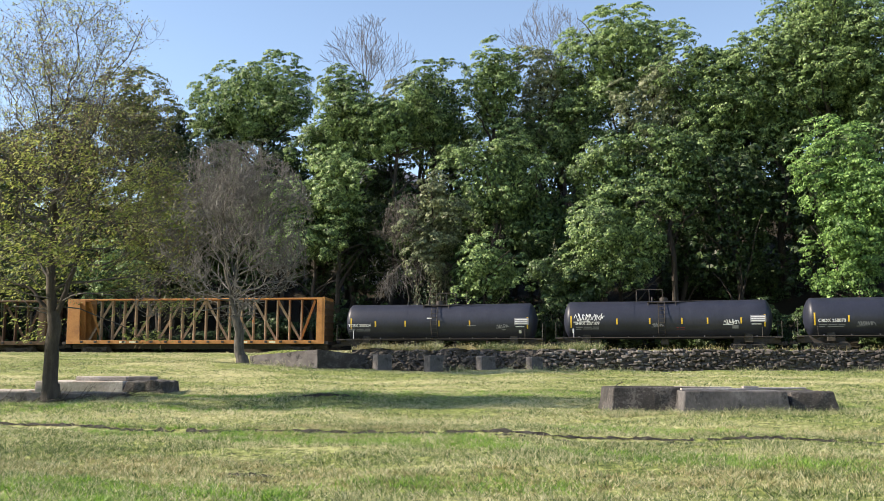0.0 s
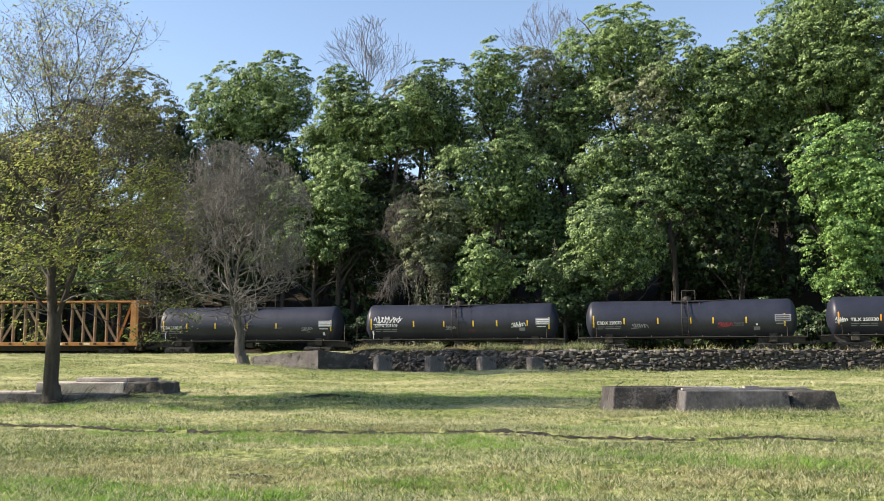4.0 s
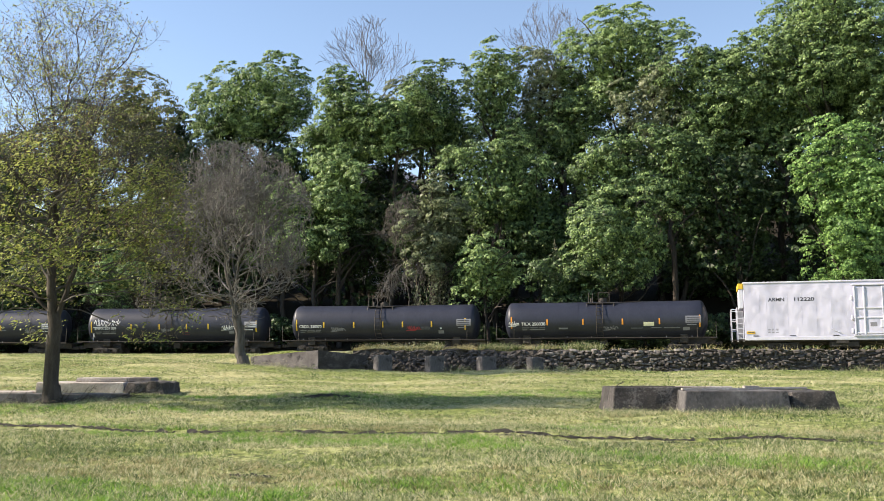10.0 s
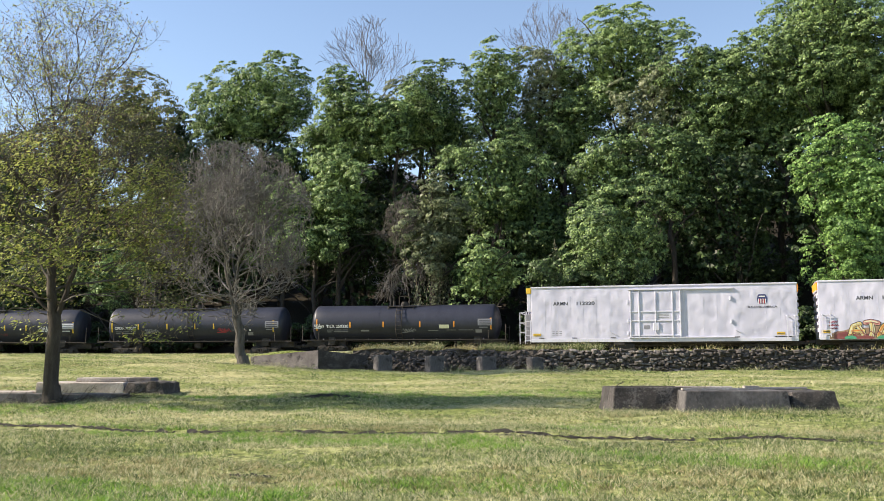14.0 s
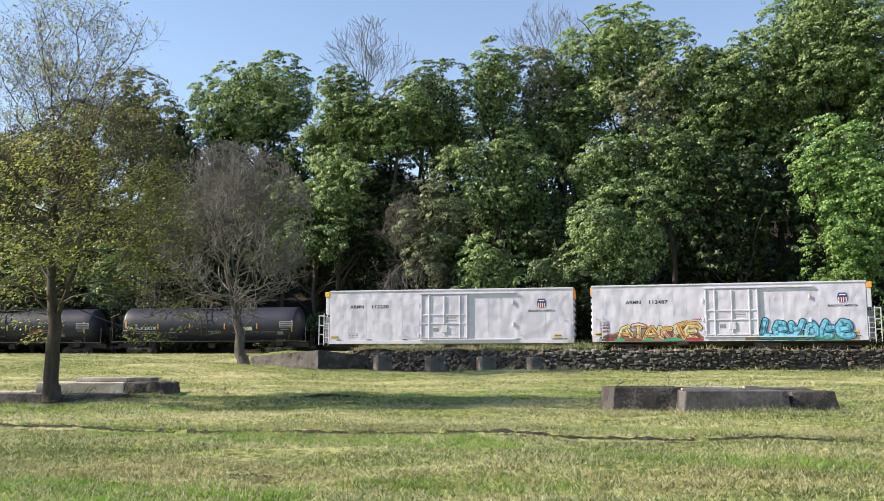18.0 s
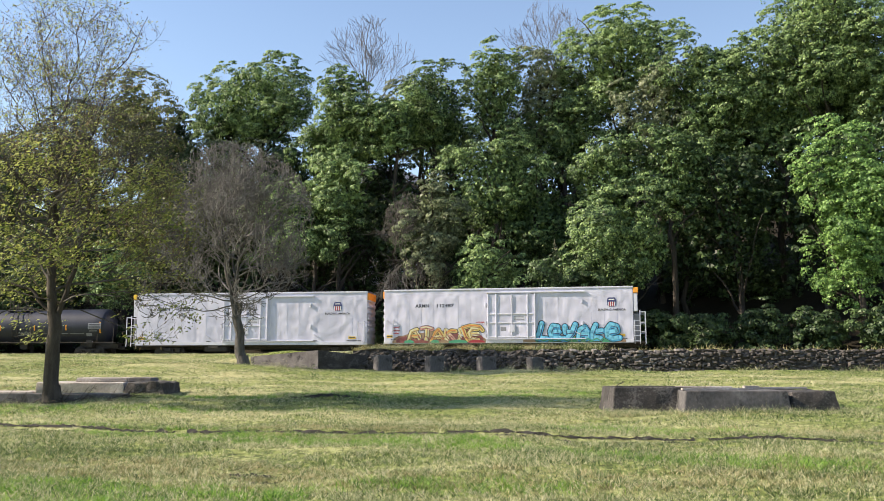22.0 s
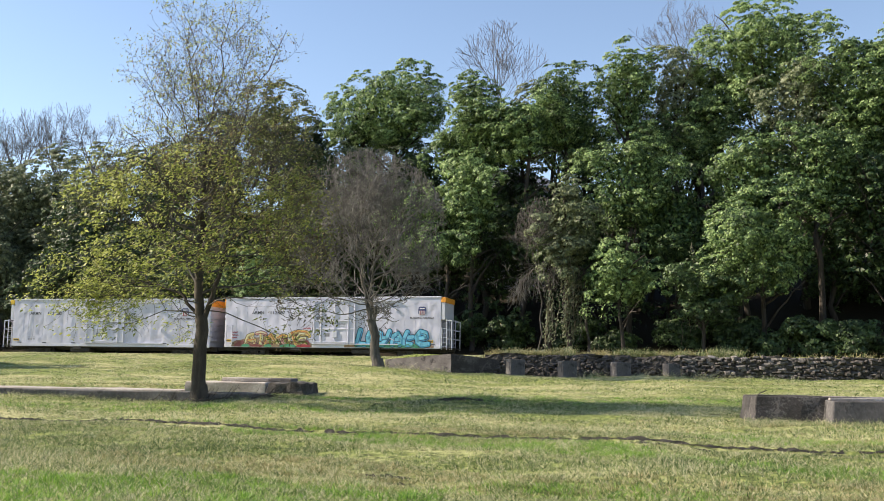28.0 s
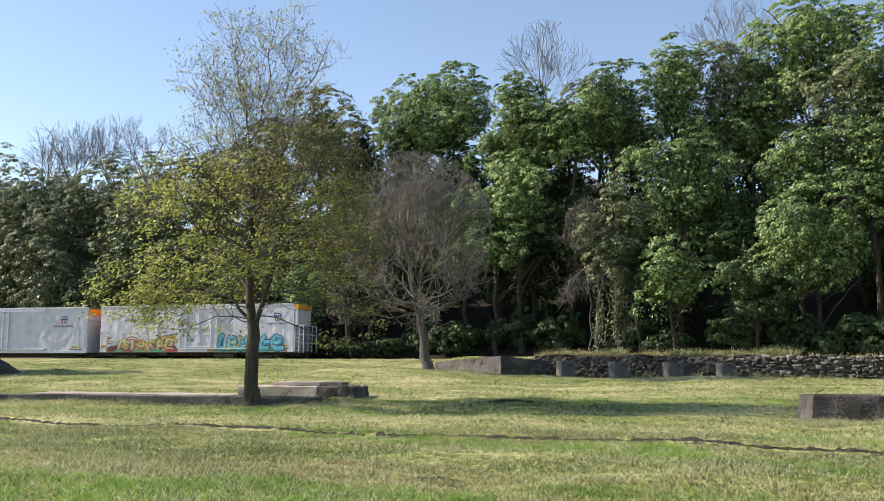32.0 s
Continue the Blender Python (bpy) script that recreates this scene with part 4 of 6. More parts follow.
def house():
    """The white gabled house that shows through a gap in the wood."""
    x, y = -6.2, 108.0
    g = float(ground_z(x, y)) - 1.5
    ob = thing("house", pose(x, y, g, 0, 0, -42), "white gabled house glimpsed through the trees on the hill", "house")
    bm = bmesh.new()
    top, eave, w = 24.6 - g, 22.6 - g, 3.2
    a = [bm.verts.new((px, -4, pz)) for px, pz in ((-w, 0), (w, 0), (w, eave), (0, top), (-w, eave))]
    b = [bm.verts.new((px, 4, pz)) for px, pz in ((-w, 0), (w, 0), (w, eave), (0, top), (-w, eave))]
    bm.faces.new(a)
    bm.faces.new(b[::-1])
    for i in range(5):
        bm.faces.new((a[i], b[i], b[(i + 1) % 5], a[(i + 1) % 5]))
    bmesh.ops.recalc_face_normals(bm, faces=bm.faces[:])
    part("wall", bm, WHITE_TRIM, ob, "white clapboard walls")
    for k in (-1, 1):
        bm = bmesh.new()
        v = [bm.verts.new(p) for p in ((k * (w + 0.4), -4.4, eave - 0.25), (0, -4.4, top + 0.02), (0, 4.4, top + 0.02), (k * (w + 0.4), 4.4, eave - 0.25))]
        u = [bm.verts.new((q.co.x, q.co.y, q.co.z + 0.18)) for q in v]
        bm.faces.new(v)
        bm.faces.new(u)
        for i in range(4):
            bm.faces.new((v[i], v[(i + 1) % 4], u[(i + 1) % 4], u[i]))
        bmesh.ops.recalc_face_normals(bm, faces=bm.faces[:])
        part("roof", bm, SPRAY_GREY, ob, "grey shingle roof")
    win = part("window", box(bmesh.new(), -0.45, 0.45, -4.06, -3.98, eave - 0.9, eave + 0.5, 0.02), WHITE_TRIM, ob)
    part("pane", box(bmesh.new(), -0.36, 0.36, -4.075, -4.05, eave - 0.8, eave + 0.4), MARK_DARK, win)


house()


# ---------------------------------------------------------------- rolling stock
def lettering(name, words, parent, x, z, tall, mat, wide=None, face=None, y=-1.5, label=""):
    """Flat letters on a car's near side; face(z): how far the side lies at that height."""
    cu = bpy.data.curves.new("words", "FONT")
    cu.body, cu.size, cu.offset = words, 1.0, 0.018
    tmp = new("words", cu)
    me = bpy.data.meshes.new_from_object(tmp)
    bpy.data.objects.remove(tmp)
    bpy.data.curves.remove(cu)
    co = np.array([v.co[:] for v in me.vertices])
    co -= co.min(0)
    size = co.max(0)
    sx = (wide / size[0]) if wide else tall / size[1]
    for v, c in zip(me.vertices, co):
        px, pz = x + c[0] * sx, z + c[1] * tall / size[1]
        v.co = (px, face(pz) if face else y, pz)
    me.materials.append(mat)
    return part(name, None, None, parent, label or words, data=me)


def plate(bm, x0, x1, z0, z1, y, face=None):
    """A thin flat marking on the near side."""
    n = 1 if face is None else 4
    rows = []
    for i in range(n + 1):
        z = z0 + (z1 - z0) * i / n
        yy = y if face is None else face(z)
        rows.append((bm.verts.new((x0, yy, z)), bm.verts.new((x1, yy, z))))
    for (a, b), (c, d) in zip(rows, rows[1:]):
        bm.faces.new((a, b, d, c))
    return bm


def stroke(bm, line, width, y):
    """A sprayed stroke: a flat ribbon with round ends and joints, facing the near side."""
    for (ax, az), (bx, bz) in zip(line, line[1:]):
        d = Vector((bx - ax, bz - az))
        if d.length < 1e-6:
            continue
        n = Vector((-d.y, d.x)).normalized() * width / 2
        v = [bm.verts.new((px, y, pz)) for px, pz in ((ax - n.x, az - n.y), (bx - n.x, bz - n.y), (bx + n.x, bz + n.y), (ax + n.x, az + n.y))]
        bm.faces.new(v)
    for px, pz in line:
        v = [bm.verts.new((px + width / 2 * math.cos(a), y, pz + width / 2 * math.sin(a))) for a in (2 * math.pi * i / 10 for i in range(10))]
        bm.faces.new(v)
    return bm


def sprayed(name, lines, width, y, mat, parent, label=""):
    bm = bmesh.new()
    for i, line in enumerate(lines):
        stroke(bm, line, width, y)
    return part(name, bm, mat, parent, label)


def truck(parent, x):
    """A two-axle truck: side frames, bolster, springs and two wheelsets that turn."""
    base = bmesh.new()
    box(base, -0.22, 0.22, -1.15, 1.15, 0.45, 0.78, 0.03)
    ob = part("truck", base, IRON, parent, "dark iron two-axle truck", at=pose(x, 0, 0))
    for y in (-1.08, 1.0):
        bm = bmesh.new()
        box(bm, -1.15, 1.15, y, y + 0.1, 0.62, 0.78, 0.03)
        box(bm, -0.42, 0.42, y, y + 0.1, 0.26, 0.36, 0.02)
        for k in (-1, 1):
            beam(bm, (k * 0.42, y + 0.05, 0.31), (k * 0.8, y + 0.05, 0.66), 0.12, 0.1)
            box(bm, k * 0.36 - 0.05, k * 0.36 + 0.05, y, y + 0.1, 0.34, 0.66)
            box(bm, k * 0.88 - 0.16, k * 0.88 + 0.16, y - 0.02, y + 0.12, 0.38, 0.68, 0.03)
        part("side_frame", bm, IRON, ob)
        bm = bmesh.new()
        for k in (-0.2, 0, 0.2):
            bar(bm, (k, y + 0.05, 0.36), (k, y + 0.05, 0.62), 0.075, 8)
        part("springs", bm, IRON, ob)
    for k in (-0.88, 0.88):
        bm = bmesh.new()
        bar(bm, (0, -1.05, 0), (0, 1.05, 0), 0.08, 8)
        for y in (-0.74, 0.74):
            bar(bm, (0, y - 0.065, 0), (0, y + 0.065, 0), 0.46, 20)
            bar(bm, (0, y - 0.09 * (1 if y > 0 else -1), 0), (0, y - 0.05 * (1 if y > 0 else -1), 0), 0.50, 20)
            bar(bm, (0.3, y - 0.08, 0), (0.3, y + 0.08, 0), 0.06, 6)
        w = part("wheelset", bm, IRON, ob, at=pose(k, 0, 0.46))
        WHEELS.append((w, k))
    return ob


WHEELS = []
CARS = []


def coupler(ob, x, out):
    bm = box(bmesh.new(), min(x, x + out), max(x, x + out), -0.12, 0.12, 0.72, 0.98, 0.03)
    k = x + out
    box(bm, k - 0.12, k + 0.12, -0.17, 0.17, 0.70, 1.0, 0.04)
    part("coupler", bm, IRON, ob)


def tank_car(offset, marks, group_label, style, extras):
    """A black tank car. marks: its lettering; style: platform and rail variant."""
    ob = thing("tank_car", Matrix(), group_label, "tank car", "tank cars of the train")
    CARS.append((ob, offset))
    R, zc, half = 1.5, 2.72, 7.95
    # shell with dished heads, a little lower towards the middle
    prof = [(-half, 0.02), (-half + 0.04, 0.45), (-half + 0.16, 0.95), (-half + 0.34, 1.32), (-half + 0.5, 1.47), (-half + 0.62, R)]
    prof += [(x, R) for x in np.arange(-half + 1.4, half - 1.3, 1.2)]
    prof += [(half - 0.62, R), (half - 0.5, 1.47), (half - 0.34, 1.32), (half - 0.16, 0.95), (half - 0.04, 0.45), (half, 0.02)]
    n, v, f = 40, [], []
    for x, r in prof:
        drop = 0.035 * (1 - (x / half) ** 2)
        for k in range(n):
            a = 2 * math.pi * k / n
            v.append((x, r * math.cos(a), zc - drop + r * math.sin(a)))
    for i in range(len(prof) - 1):
        for k in range(n):
            a, b = i * n + k, i * n + (k + 1) % n
            f.append((a, a + n, b + n, b))
    f += [tuple(range(n)), tuple(reversed(range((len(prof) - 1) * n, len(prof) * n)))]
    shell = part("tank", None, None, ob, data=mesh_data("tank", v, f, TANK_BLACK, True))

    def side(z, lift=0.014):
        return -math.sqrt(max(0.05, (R + lift) ** 2 - (z - zc) ** 2))

    for x in extras["seams"]:
        bm = bmesh.new()
        for k in range(n):
            a0, a1 = 2 * math.pi * k / n, 2 * math.pi * (k + 1) / n
            q = [bm.verts.new((x + dx, (R + 0.008) * math.cos(a), zc - 0.02 + (R + 0.008) * math.sin(a))) for dx, a in ((-0.035, a0), (0.035, a0), (0.035, a1), (-0.035, a1))]
            bm.faces.new(q)
        part("weld_seam", bm, TANK_BLACK, shell)
    # running board along the sill, stanchions, stub sills
    bm = box(bmesh.new(), -half - 0.55, half + 0.55, -1.5, -1.32, 1.27, 1.33, 0.01)
    part("side_sill", bm, IRON, ob)
    bm = box(bmesh.new(), -half - 0.55, half + 0.55, 1.32, 1.5, 1.27, 1.33, 0.01)
    part("side_sill", bm, IRON, ob)
    for k in (-1, 1):
        bm = box(bmesh.new(), k * (half - 1.2) - 1.7, k * (half - 1.2) + 1.7, -0.35, 0.35, 0.8, 1.3, 0.03)
        part("stub_sill", bm, IRON, ob)
        bm = box(bmesh.new(), k * 6.1 - 0.3, k * 6.1 + 0.3, -0.95, 0.95, 0.9, 1.6, 0.03)
        part("saddle", bm, IRON, ob)
        bm = box(bmesh.new(), min(k * half, k * (half + 0.55)), max(k * half, k * (half + 0.55)), -1.5, 1.5, 1.22, 1.27, 0.01)
        part("end_platform", bm, IRON, ob)
        bm = bmesh.new()
        for y in (-1.46, 1.46):
            bar(bm, (k * (half + 0.5), y, 1.3), (k * (half + 0.5), y, 2.5), 0.028, 6)
        bar(bm, (k * (half + 0.5), -1.46, 2.3), (k * (half + 0.5), 1.46, 2.3), 0.025, 6)
        part("end_rail", bm, IRON, ob)
        bm = bmesh.new()
        bar(bm, (k * (half - 0.9), -1.47, 1.3), (k * (half - 0.9), -1.47, 1.95), 0.025, 6)
        bar(bm, (k * (half - 0.9), -1.47, 1.95), (k * (half - 0.9), -1.3, 2.05), 0.025, 6)
        part("grab_iron", bm, WHITE_TRIM if k < 0 and style != 1 else IRON, ob)
        coupler(ob, k * (half + 0.4), k * 0.5)
    bm = bmesh.new()
    for x in np.arange(-half + 1.3, half - 0.5, 1.9):
        box(bm, x - 0.02, x + 0.02, -1.49, -1.45, 1.33, 1.43)
    part("sill_cleats", bm, MARK_GREY, ob)
    # fittings on the top
    top = zc + R - 0.035
    c = extras["fittings"]
    bm = bar(bmesh.new(), (c, 0, top - 0.12), (c, 0, top + 0.22), 0.34, 18)
    bar(bm, (c, 0, top + 0.22), (c, 0, top + 0.3), 0.24, 18)
    part("manway", bm, IRON, ob)
    bm = bar(bmesh.new(), (c - 0.9, 0, top - 0.1), (c - 0.9, 0, top + 0.34), 0.09, 10)
    part("relief_valve", bm, IRON, ob)
    bm = box(bmesh.new(), c - 1.25, c + 1.0, -0.95, -0.35, top - 0.16, top - 0.10, 0.01)
    bar(bm, (c - 1.2, -0.9, top - 0.12), (c - 1.2, -1.1, top - 0.6), 0.03)
    bar(bm, (c + 0.9, -0.9, top - 0.12), (c + 0.9, -1.1, top - 0.6), 0.03)
    part("top_platform", bm, IRON, ob)
    bm = bmesh.new()
    h = top + extras["rail_high"]
    r0, r1 = extras["rail"]
    if style == 0:
        for x in (r0, (r0 + r1) / 2, r1):
            bar(bm, (x, -0.9, top - 0.1), (x, -0.9, h), 0.03)
        bar(bm, (r0, -0.9, h), (r1, -0.9, h), 0.03)
        bar(bm, (r0, -0.9, h), (r0, 0.9, h), 0.03)
        bar(bm, (r0, 0.9, top - 0.3), (r0, 0.9, h), 0.03)
        part("valve_post", bar(bmesh.new(), (r1 + 0.9, -0.9, top - 0.1), (r1 + 0.9, -0.9, h + 0.15), 0.03), IRON, ob)
    else:
        for x in (r0, r1):
            bar(bm, (x, -0.85, top - 0.1), (x, -0.85, h), 0.03)
        left = bmesh.new()
        bar(left, (r0 - 0.75, -0.85, top - 0.1), (r0 - 0.75, -0.85, h), 0.03)
        bar(left, (r0 - 0.75, -0.85, h), (r0 - 0.75, 0.6, h), 0.03)
        part("ladder_rail", left, IRON, ob)
        part("valve_post", bar(bmesh.new(), (r0 - 0.45, -0.85, top - 0.1), (r0 - 0.45, -0.85, h), 0.03), IRON, ob)
        bar(bm, (r0, -0.85, h), (r1, -0.85, h), 0.035)
        bar(bm, (r1, -0.85, h), (r1, 0.6, h), 0.03)
    part("safety_rail", bm, IRON, ob)
    pts = [(side(z, 0.16), z) for z in (1.33, 1.9, 2.5, 3.1, 3.6, 4.0, top - 0.12)]
    for k in (-0.44, 0.04):
        line = [Vector((c + k, y0, z0)) for y0, z0 in pts]
        part("ladder_stile", None, None, ob, data=tubes([(line, [0.034] * len(line))], "ladder_stile", IRON))
    for i in range(9):
        z = 1.5 + i * 0.31
        part("ladder_rung", bar(bmesh.new(), (c - 0.44, side(z, 0.16), z), (c + 0.04, side(z, 0.16), z), 0.02), IRON, ob)
    bm = bar(bmesh.new(), (c + 1.0, -0.75, top - 0.12), (c + 3.0, -0.45, top - 0.02), 0.03)
    part("discharge_pipe", bm, IRON, ob)
    bm = box(bmesh.new(), c - 0.3, c + 0.3, -0.25, 0.25, 0.75, 1.25, 0.04)
    part("bottom_outlet", bm, IRON, ob)
    # reflectors, lettering, placards
    for i, x in enumerate(min(7.25, max(-7.25, q)) for q in extras["strips"]):
        tall = 0.46 if 0 < i < len(extras["strips"]) - 1 else 0.92
        part("reflector", plate(bmesh.new(), x - 0.055, x + 0.055, 2.55 - tall / 2, 2.55 + tall / 2, 0, side), MARK_ORANGE if extras["bright"] else MARK_YELLOW, shell, "orange reflector strip")
    lettering("lettering", marks, shell, -half + extras["text_x"], 2.30, 0.25, MARK_WHITE, 1.9, side)
    for i, (x0, x1, z) in enumerate(((0, 0.55, 2.1), (0.65, 1.25, 2.1), (1.35, 1.8, 2.1), (0, 0.4, 1.95), (0.6, 1.8, 1.96))):
        x = -half + extras["text_x"] + 0.05
        part("small_print", plate(bmesh.new(), x + x0, x + x1, z, z + 0.06, 0, side), MARK_GREY, shell)
    p = half - extras["panel"]
    part("placard", plate(bmesh.new(), p, p + 1.15, 2.42, 2.95, 0, side), MARK_GREY, shell, "grey stencilled data panel")
    for i in range(3):
        part("data_line", plate(bmesh.new(), p + 0.08, p + 1.05, 2.50 + i * 0.15, 2.56 + i * 0.15, 0, lambda z: side(z, 0.02)), MARK_DARK if style == 1 else MARK_WHITE, shell)
    part("data_line", plate(bmesh.new(), p + 0.1, p + 0.8, 2.24, 2.31, 0, side), MARK_WHITE if style == 0 else MARK_GREY, shell)
    for x0, x1, z0, z1, mat in extras["plates"]:
        part("placard", plate(bmesh.new(), x0, x1, z0, z1, 0, side), mat, shell)
    for mat, wid, lines in extras["spray"]:
        bm = bmesh.new()
        for line in lines:
            stroke(bm, line, wid, 0)
        for w in bm.verts:
            w.co.y = side(w.co.z, 0.018)
        part("scrawl", bm, mat, shell, "sprayed scrawl")
    for k in (-1, 1):
        truck(ob, k * 6.1)
    return ob


def zigzag(x, z, w, h, n, seed):
    r = random.Random(seed)
    return [(x + w * i / n + r.uniform(-0.3, 0.3) * w / n, z + (h if i % 2 else 0) * r.uniform(0.6, 1.0)) for i in range(n + 1)]


def scribble(x, z, w, h, n, seed):
    """Loose glyph-like strokes that read as no letters."""
    r = random.Random(seed)
    out = []
    for i in range(n):
        a, b = x + w * i / n, w / n * r.uniform(1.2, 2.0)
        out.append([(a + b * t / 5, z + h * (0.5 + 0.5 * math.sin(t * r.uniform(1.1, 1.9) + i)) * r.uniform(0.8, 1.1)) for t in range(6)])
        if i % 2:
            out.append([(a, z + h * r.uniform(0.9, 1.2)), (a + b * 0.3, z + h * r.uniform(-0.15, 0.1))])
    out.append([(x - 0.05, z - h * 0.2), (x + w * r.uniform(0.4, 0.8), z - h * 0.12)])
    return out


def reefer_car(offset, number, flip, painted):
    """A white insulated boxcar. flip: which end has the open platform."""
    ob = thing("refrigerator_car", Matrix(), "white refrigerator boxcar" + (" with coloured graffiti along the bottom" if painted else " with a clean dented side"), "boxcar", "white boxcars of the train")
    CARS.append((ob, offset))
    X, W, lo, hi = 10.0, 1.5, 1.02, 5.38
    bm = box(bmesh.new(), -X, X, -W, W, lo, hi - 0.12, 0.03)
    body = part("body", bm, CAR_WHITE, ob)
    bm = bmesh.new()
    box(bm, -X - 0.03, X + 0.03, -W - 0.05, -W + 0.1, hi - 0.15, hi - 0.03, 0.02)
    box(bm, -X - 0.03, X + 0.03, W - 0.1, W + 0.05, hi - 0.15, hi - 0.03, 0.02)
    part("roof_rail", bm, WHITE_TRIM, ob)
    v = []
    bm = bmesh.new()
    for x in (-X - 0.03, X + 0.03):
        v.append([bm.verts.new((x, y, z)) for y, z in ((-W - 0.02, hi - 0.06), (-0.5, hi + 0.02), (0.5, hi + 0.02), (W + 0.02, hi - 0.06))])
    for i in range(3):
        bm.faces.new((v[0][i], v[1][i], v[1][i + 1], v[0][i + 1]))
    part("roof", bm, WHITE_TRIM, ob)
    # pressed side panels with standing seams
    for x in [-8.9, -7.9, -6.9, -5.9, -4.9, -3.85, -2.85 if painted else -8.4, 3.2, 4.2, 6.75, 7.75, 8.75]:
        z1 = 4.55 if x < 6 else 3.35 if painted else 3.4
        part("seam", box(bmesh.new(), x - 0.022, x + 0.022, -W - 0.006, -W + 0.01, lo + 0.75, min(z1, hi - 0.55)), CAR_WHITE, body)
    # side sill and its dark slots
    part("side_sill", box(bmesh.new(), -X, X, -W - 0.03, -W + 0.02, lo - 0.06, lo + 0.2, 0.01), WHITE_TRIM, body)
    for x in (-9.2, -6.6, -3.6, 2.9, 5.6, 8.9):
        w = 0.6 if x == 8.9 else 0.2
        part("slot", box(bmesh.new(), x - w, x + w, -W - 0.037, -W - 0.01, lo + 0.24, lo + 0.30), MARK_DARK, body)
    # sliding plug door
    q = 1.35 if painted else 0.5
    bm = box(bmesh.new(), q - 2.75, q + 1.05, -W - 0.07, -W + 0.01, lo + 0.34, hi - 0.52, 0.02)
    door = part("door", bm, CAR_WHITE, ob, "white plug door with locking rods")
    for x in (q - 2.75, q - 2.1, q + 0.42, q + 1.0):
        part("rod", box(bmesh.new(), x - 0.045, x + 0.045, -W - 0.14, -W - 0.06, lo + 0.3, hi - 0.5, 0.012), WHITE_TRIM, door)
    bm = bar(bmesh.new(), (q - 0.86, -W - 0.12, lo + 0.6), (q - 0.86, -W - 0.12, hi - 0.55), 0.035)
    part("rod", bm, WHITE_TRIM, door)
    for z in (lo + 1.55, lo + 2.25, lo + 0.42):
        part("cross_bar", box(bmesh.new(), q - 2.85, q + 1.05, -W - 0.12, -W - 0.06, z - 0.05, z + 0.05, 0.012), WHITE_TRIM, door)
    part("lock_box", box(bmesh.new(), q - 1.05, q - 0.6, -W - 0.15, -W - 0.06, lo + 0.82, lo + 1.38, 0.02), WHITE_TRIM, door)
    part("notice", plate(bmesh.new(), q - 0.75, q + 0.25, lo + 1.72, lo + 2.15, -W - 0.075), WHITE_TRIM, door)
    for i in range(3):
        part("notice_line", plate(bmesh.new(), q - 0.65, q + 0.15, lo + 1.78 + i * 0.12, lo + 1.83 + i * 0.12, -W - 0.079), MARK_GREY, door)
    part("notice", plate(bmesh.new(), q - 1.75, q - 1.3, lo + 0.9, lo + 1.2, -W - 0.075), MARK_GREY, door)
    part("door_track", box(bmesh.new(), q - 2.9, q + 4.95, -W - 0.13, -W + 0.01, hi - 0.44, hi - 0.34, 0.01), WHITE_TRIM, body)
    part("door_track", box(bmesh.new(), q - 2.9, q + 4.95, -W - 0.13, -W + 0.01, lo + 0.22, lo + 0.30, 0.01), WHITE_TRIM, body)
    part("panel_frame", box(bmesh.new(), q + 1.25, q + 1.32, -W - 0.03, -W + 0.01, lo + 0.35, hi - 0.5), WHITE_TRIM, body)
    for x, z in ((q + 4.7, hi - 1.15), (q + 4.73, hi - 2.9), (q - 2.95, hi - 1.35), (q - 2.95, hi - 2.8), (q - 2.95, lo + 0.6)):
        part("bracket", box(bmesh.new(), x - 0.06, x + 0.06, -W - 0.1, -W + 0.01, z - 0.16, z + 0.16, 0.01), WHITE_TRIM, body)
    bm = bar(bmesh.new(), (-3.85, -W - 0.05, lo + 0.75), (-3.4, -W - 0.05, lo + 0.5), 0.035)
    part("hand_lever", bm, WHITE_TRIM, body)
    bm = bar(bmesh.new(), (5.5, -W - 0.05, lo + 0.8), (5.9, -W - 0.05, lo + 0.6), 0.035)
    part("hand_lever", bm, WHITE_TRIM, body)
    # lettering
    lettering("lettering", "ARMN", body, -8.25 if not painted else -7.4, hi - 1.52, 0.28, MARK_DARK, 1.15, y=-W - 0.010)
    lettering("lettering", number, body, -6.4 if not painted else -5.6, hi - 1.52, 0.28, MARK_DARK, 1.4, y=-W - 0.010)
    lettering("lettering", "BUILDING AMERICA", body, 6.45 if not painted else 7.3, hi - 1.93, 0.16, MARK_DARK, 2.1, y=-W - 0.02)
    # shield emblem as plain shapes
    ex = 7.5 if not painted else 8.35
    bm = bmesh.new()
    bm.faces.new([bm.verts.new((ex + a, -W - 0.021, hi - 1.62 + b)) for a, b in ((-0.34, 0.1), (-0.2, 0.0), (0.2, 0.0), (0.34, 0.1), (0.36, 0.42), (0.3, 0.66), (0.22, 0.72), (-0.22, 0.72), (-0.3, 0.66), (-0.36, 0.42))])
    part("emblem", bm, MARK_BLUE, body, "dark blue shield emblem with stripes")
    for i in range(7):
        part("emblem_stripe", plate(bmesh.new(), ex - 0.29 + i * 0.084, ex - 0.225 + i * 0.084, hi - 1.60, hi - 1.24, -W - 0.025), MARK_RED if i % 2 else MARK_WHITE, body)
    part("emblem_bar", plate(bmesh.new(), ex - 0.22, ex + 0.22, hi - 1.1, hi - 1.02, -W - 0.025), MARK_WHITE, body)
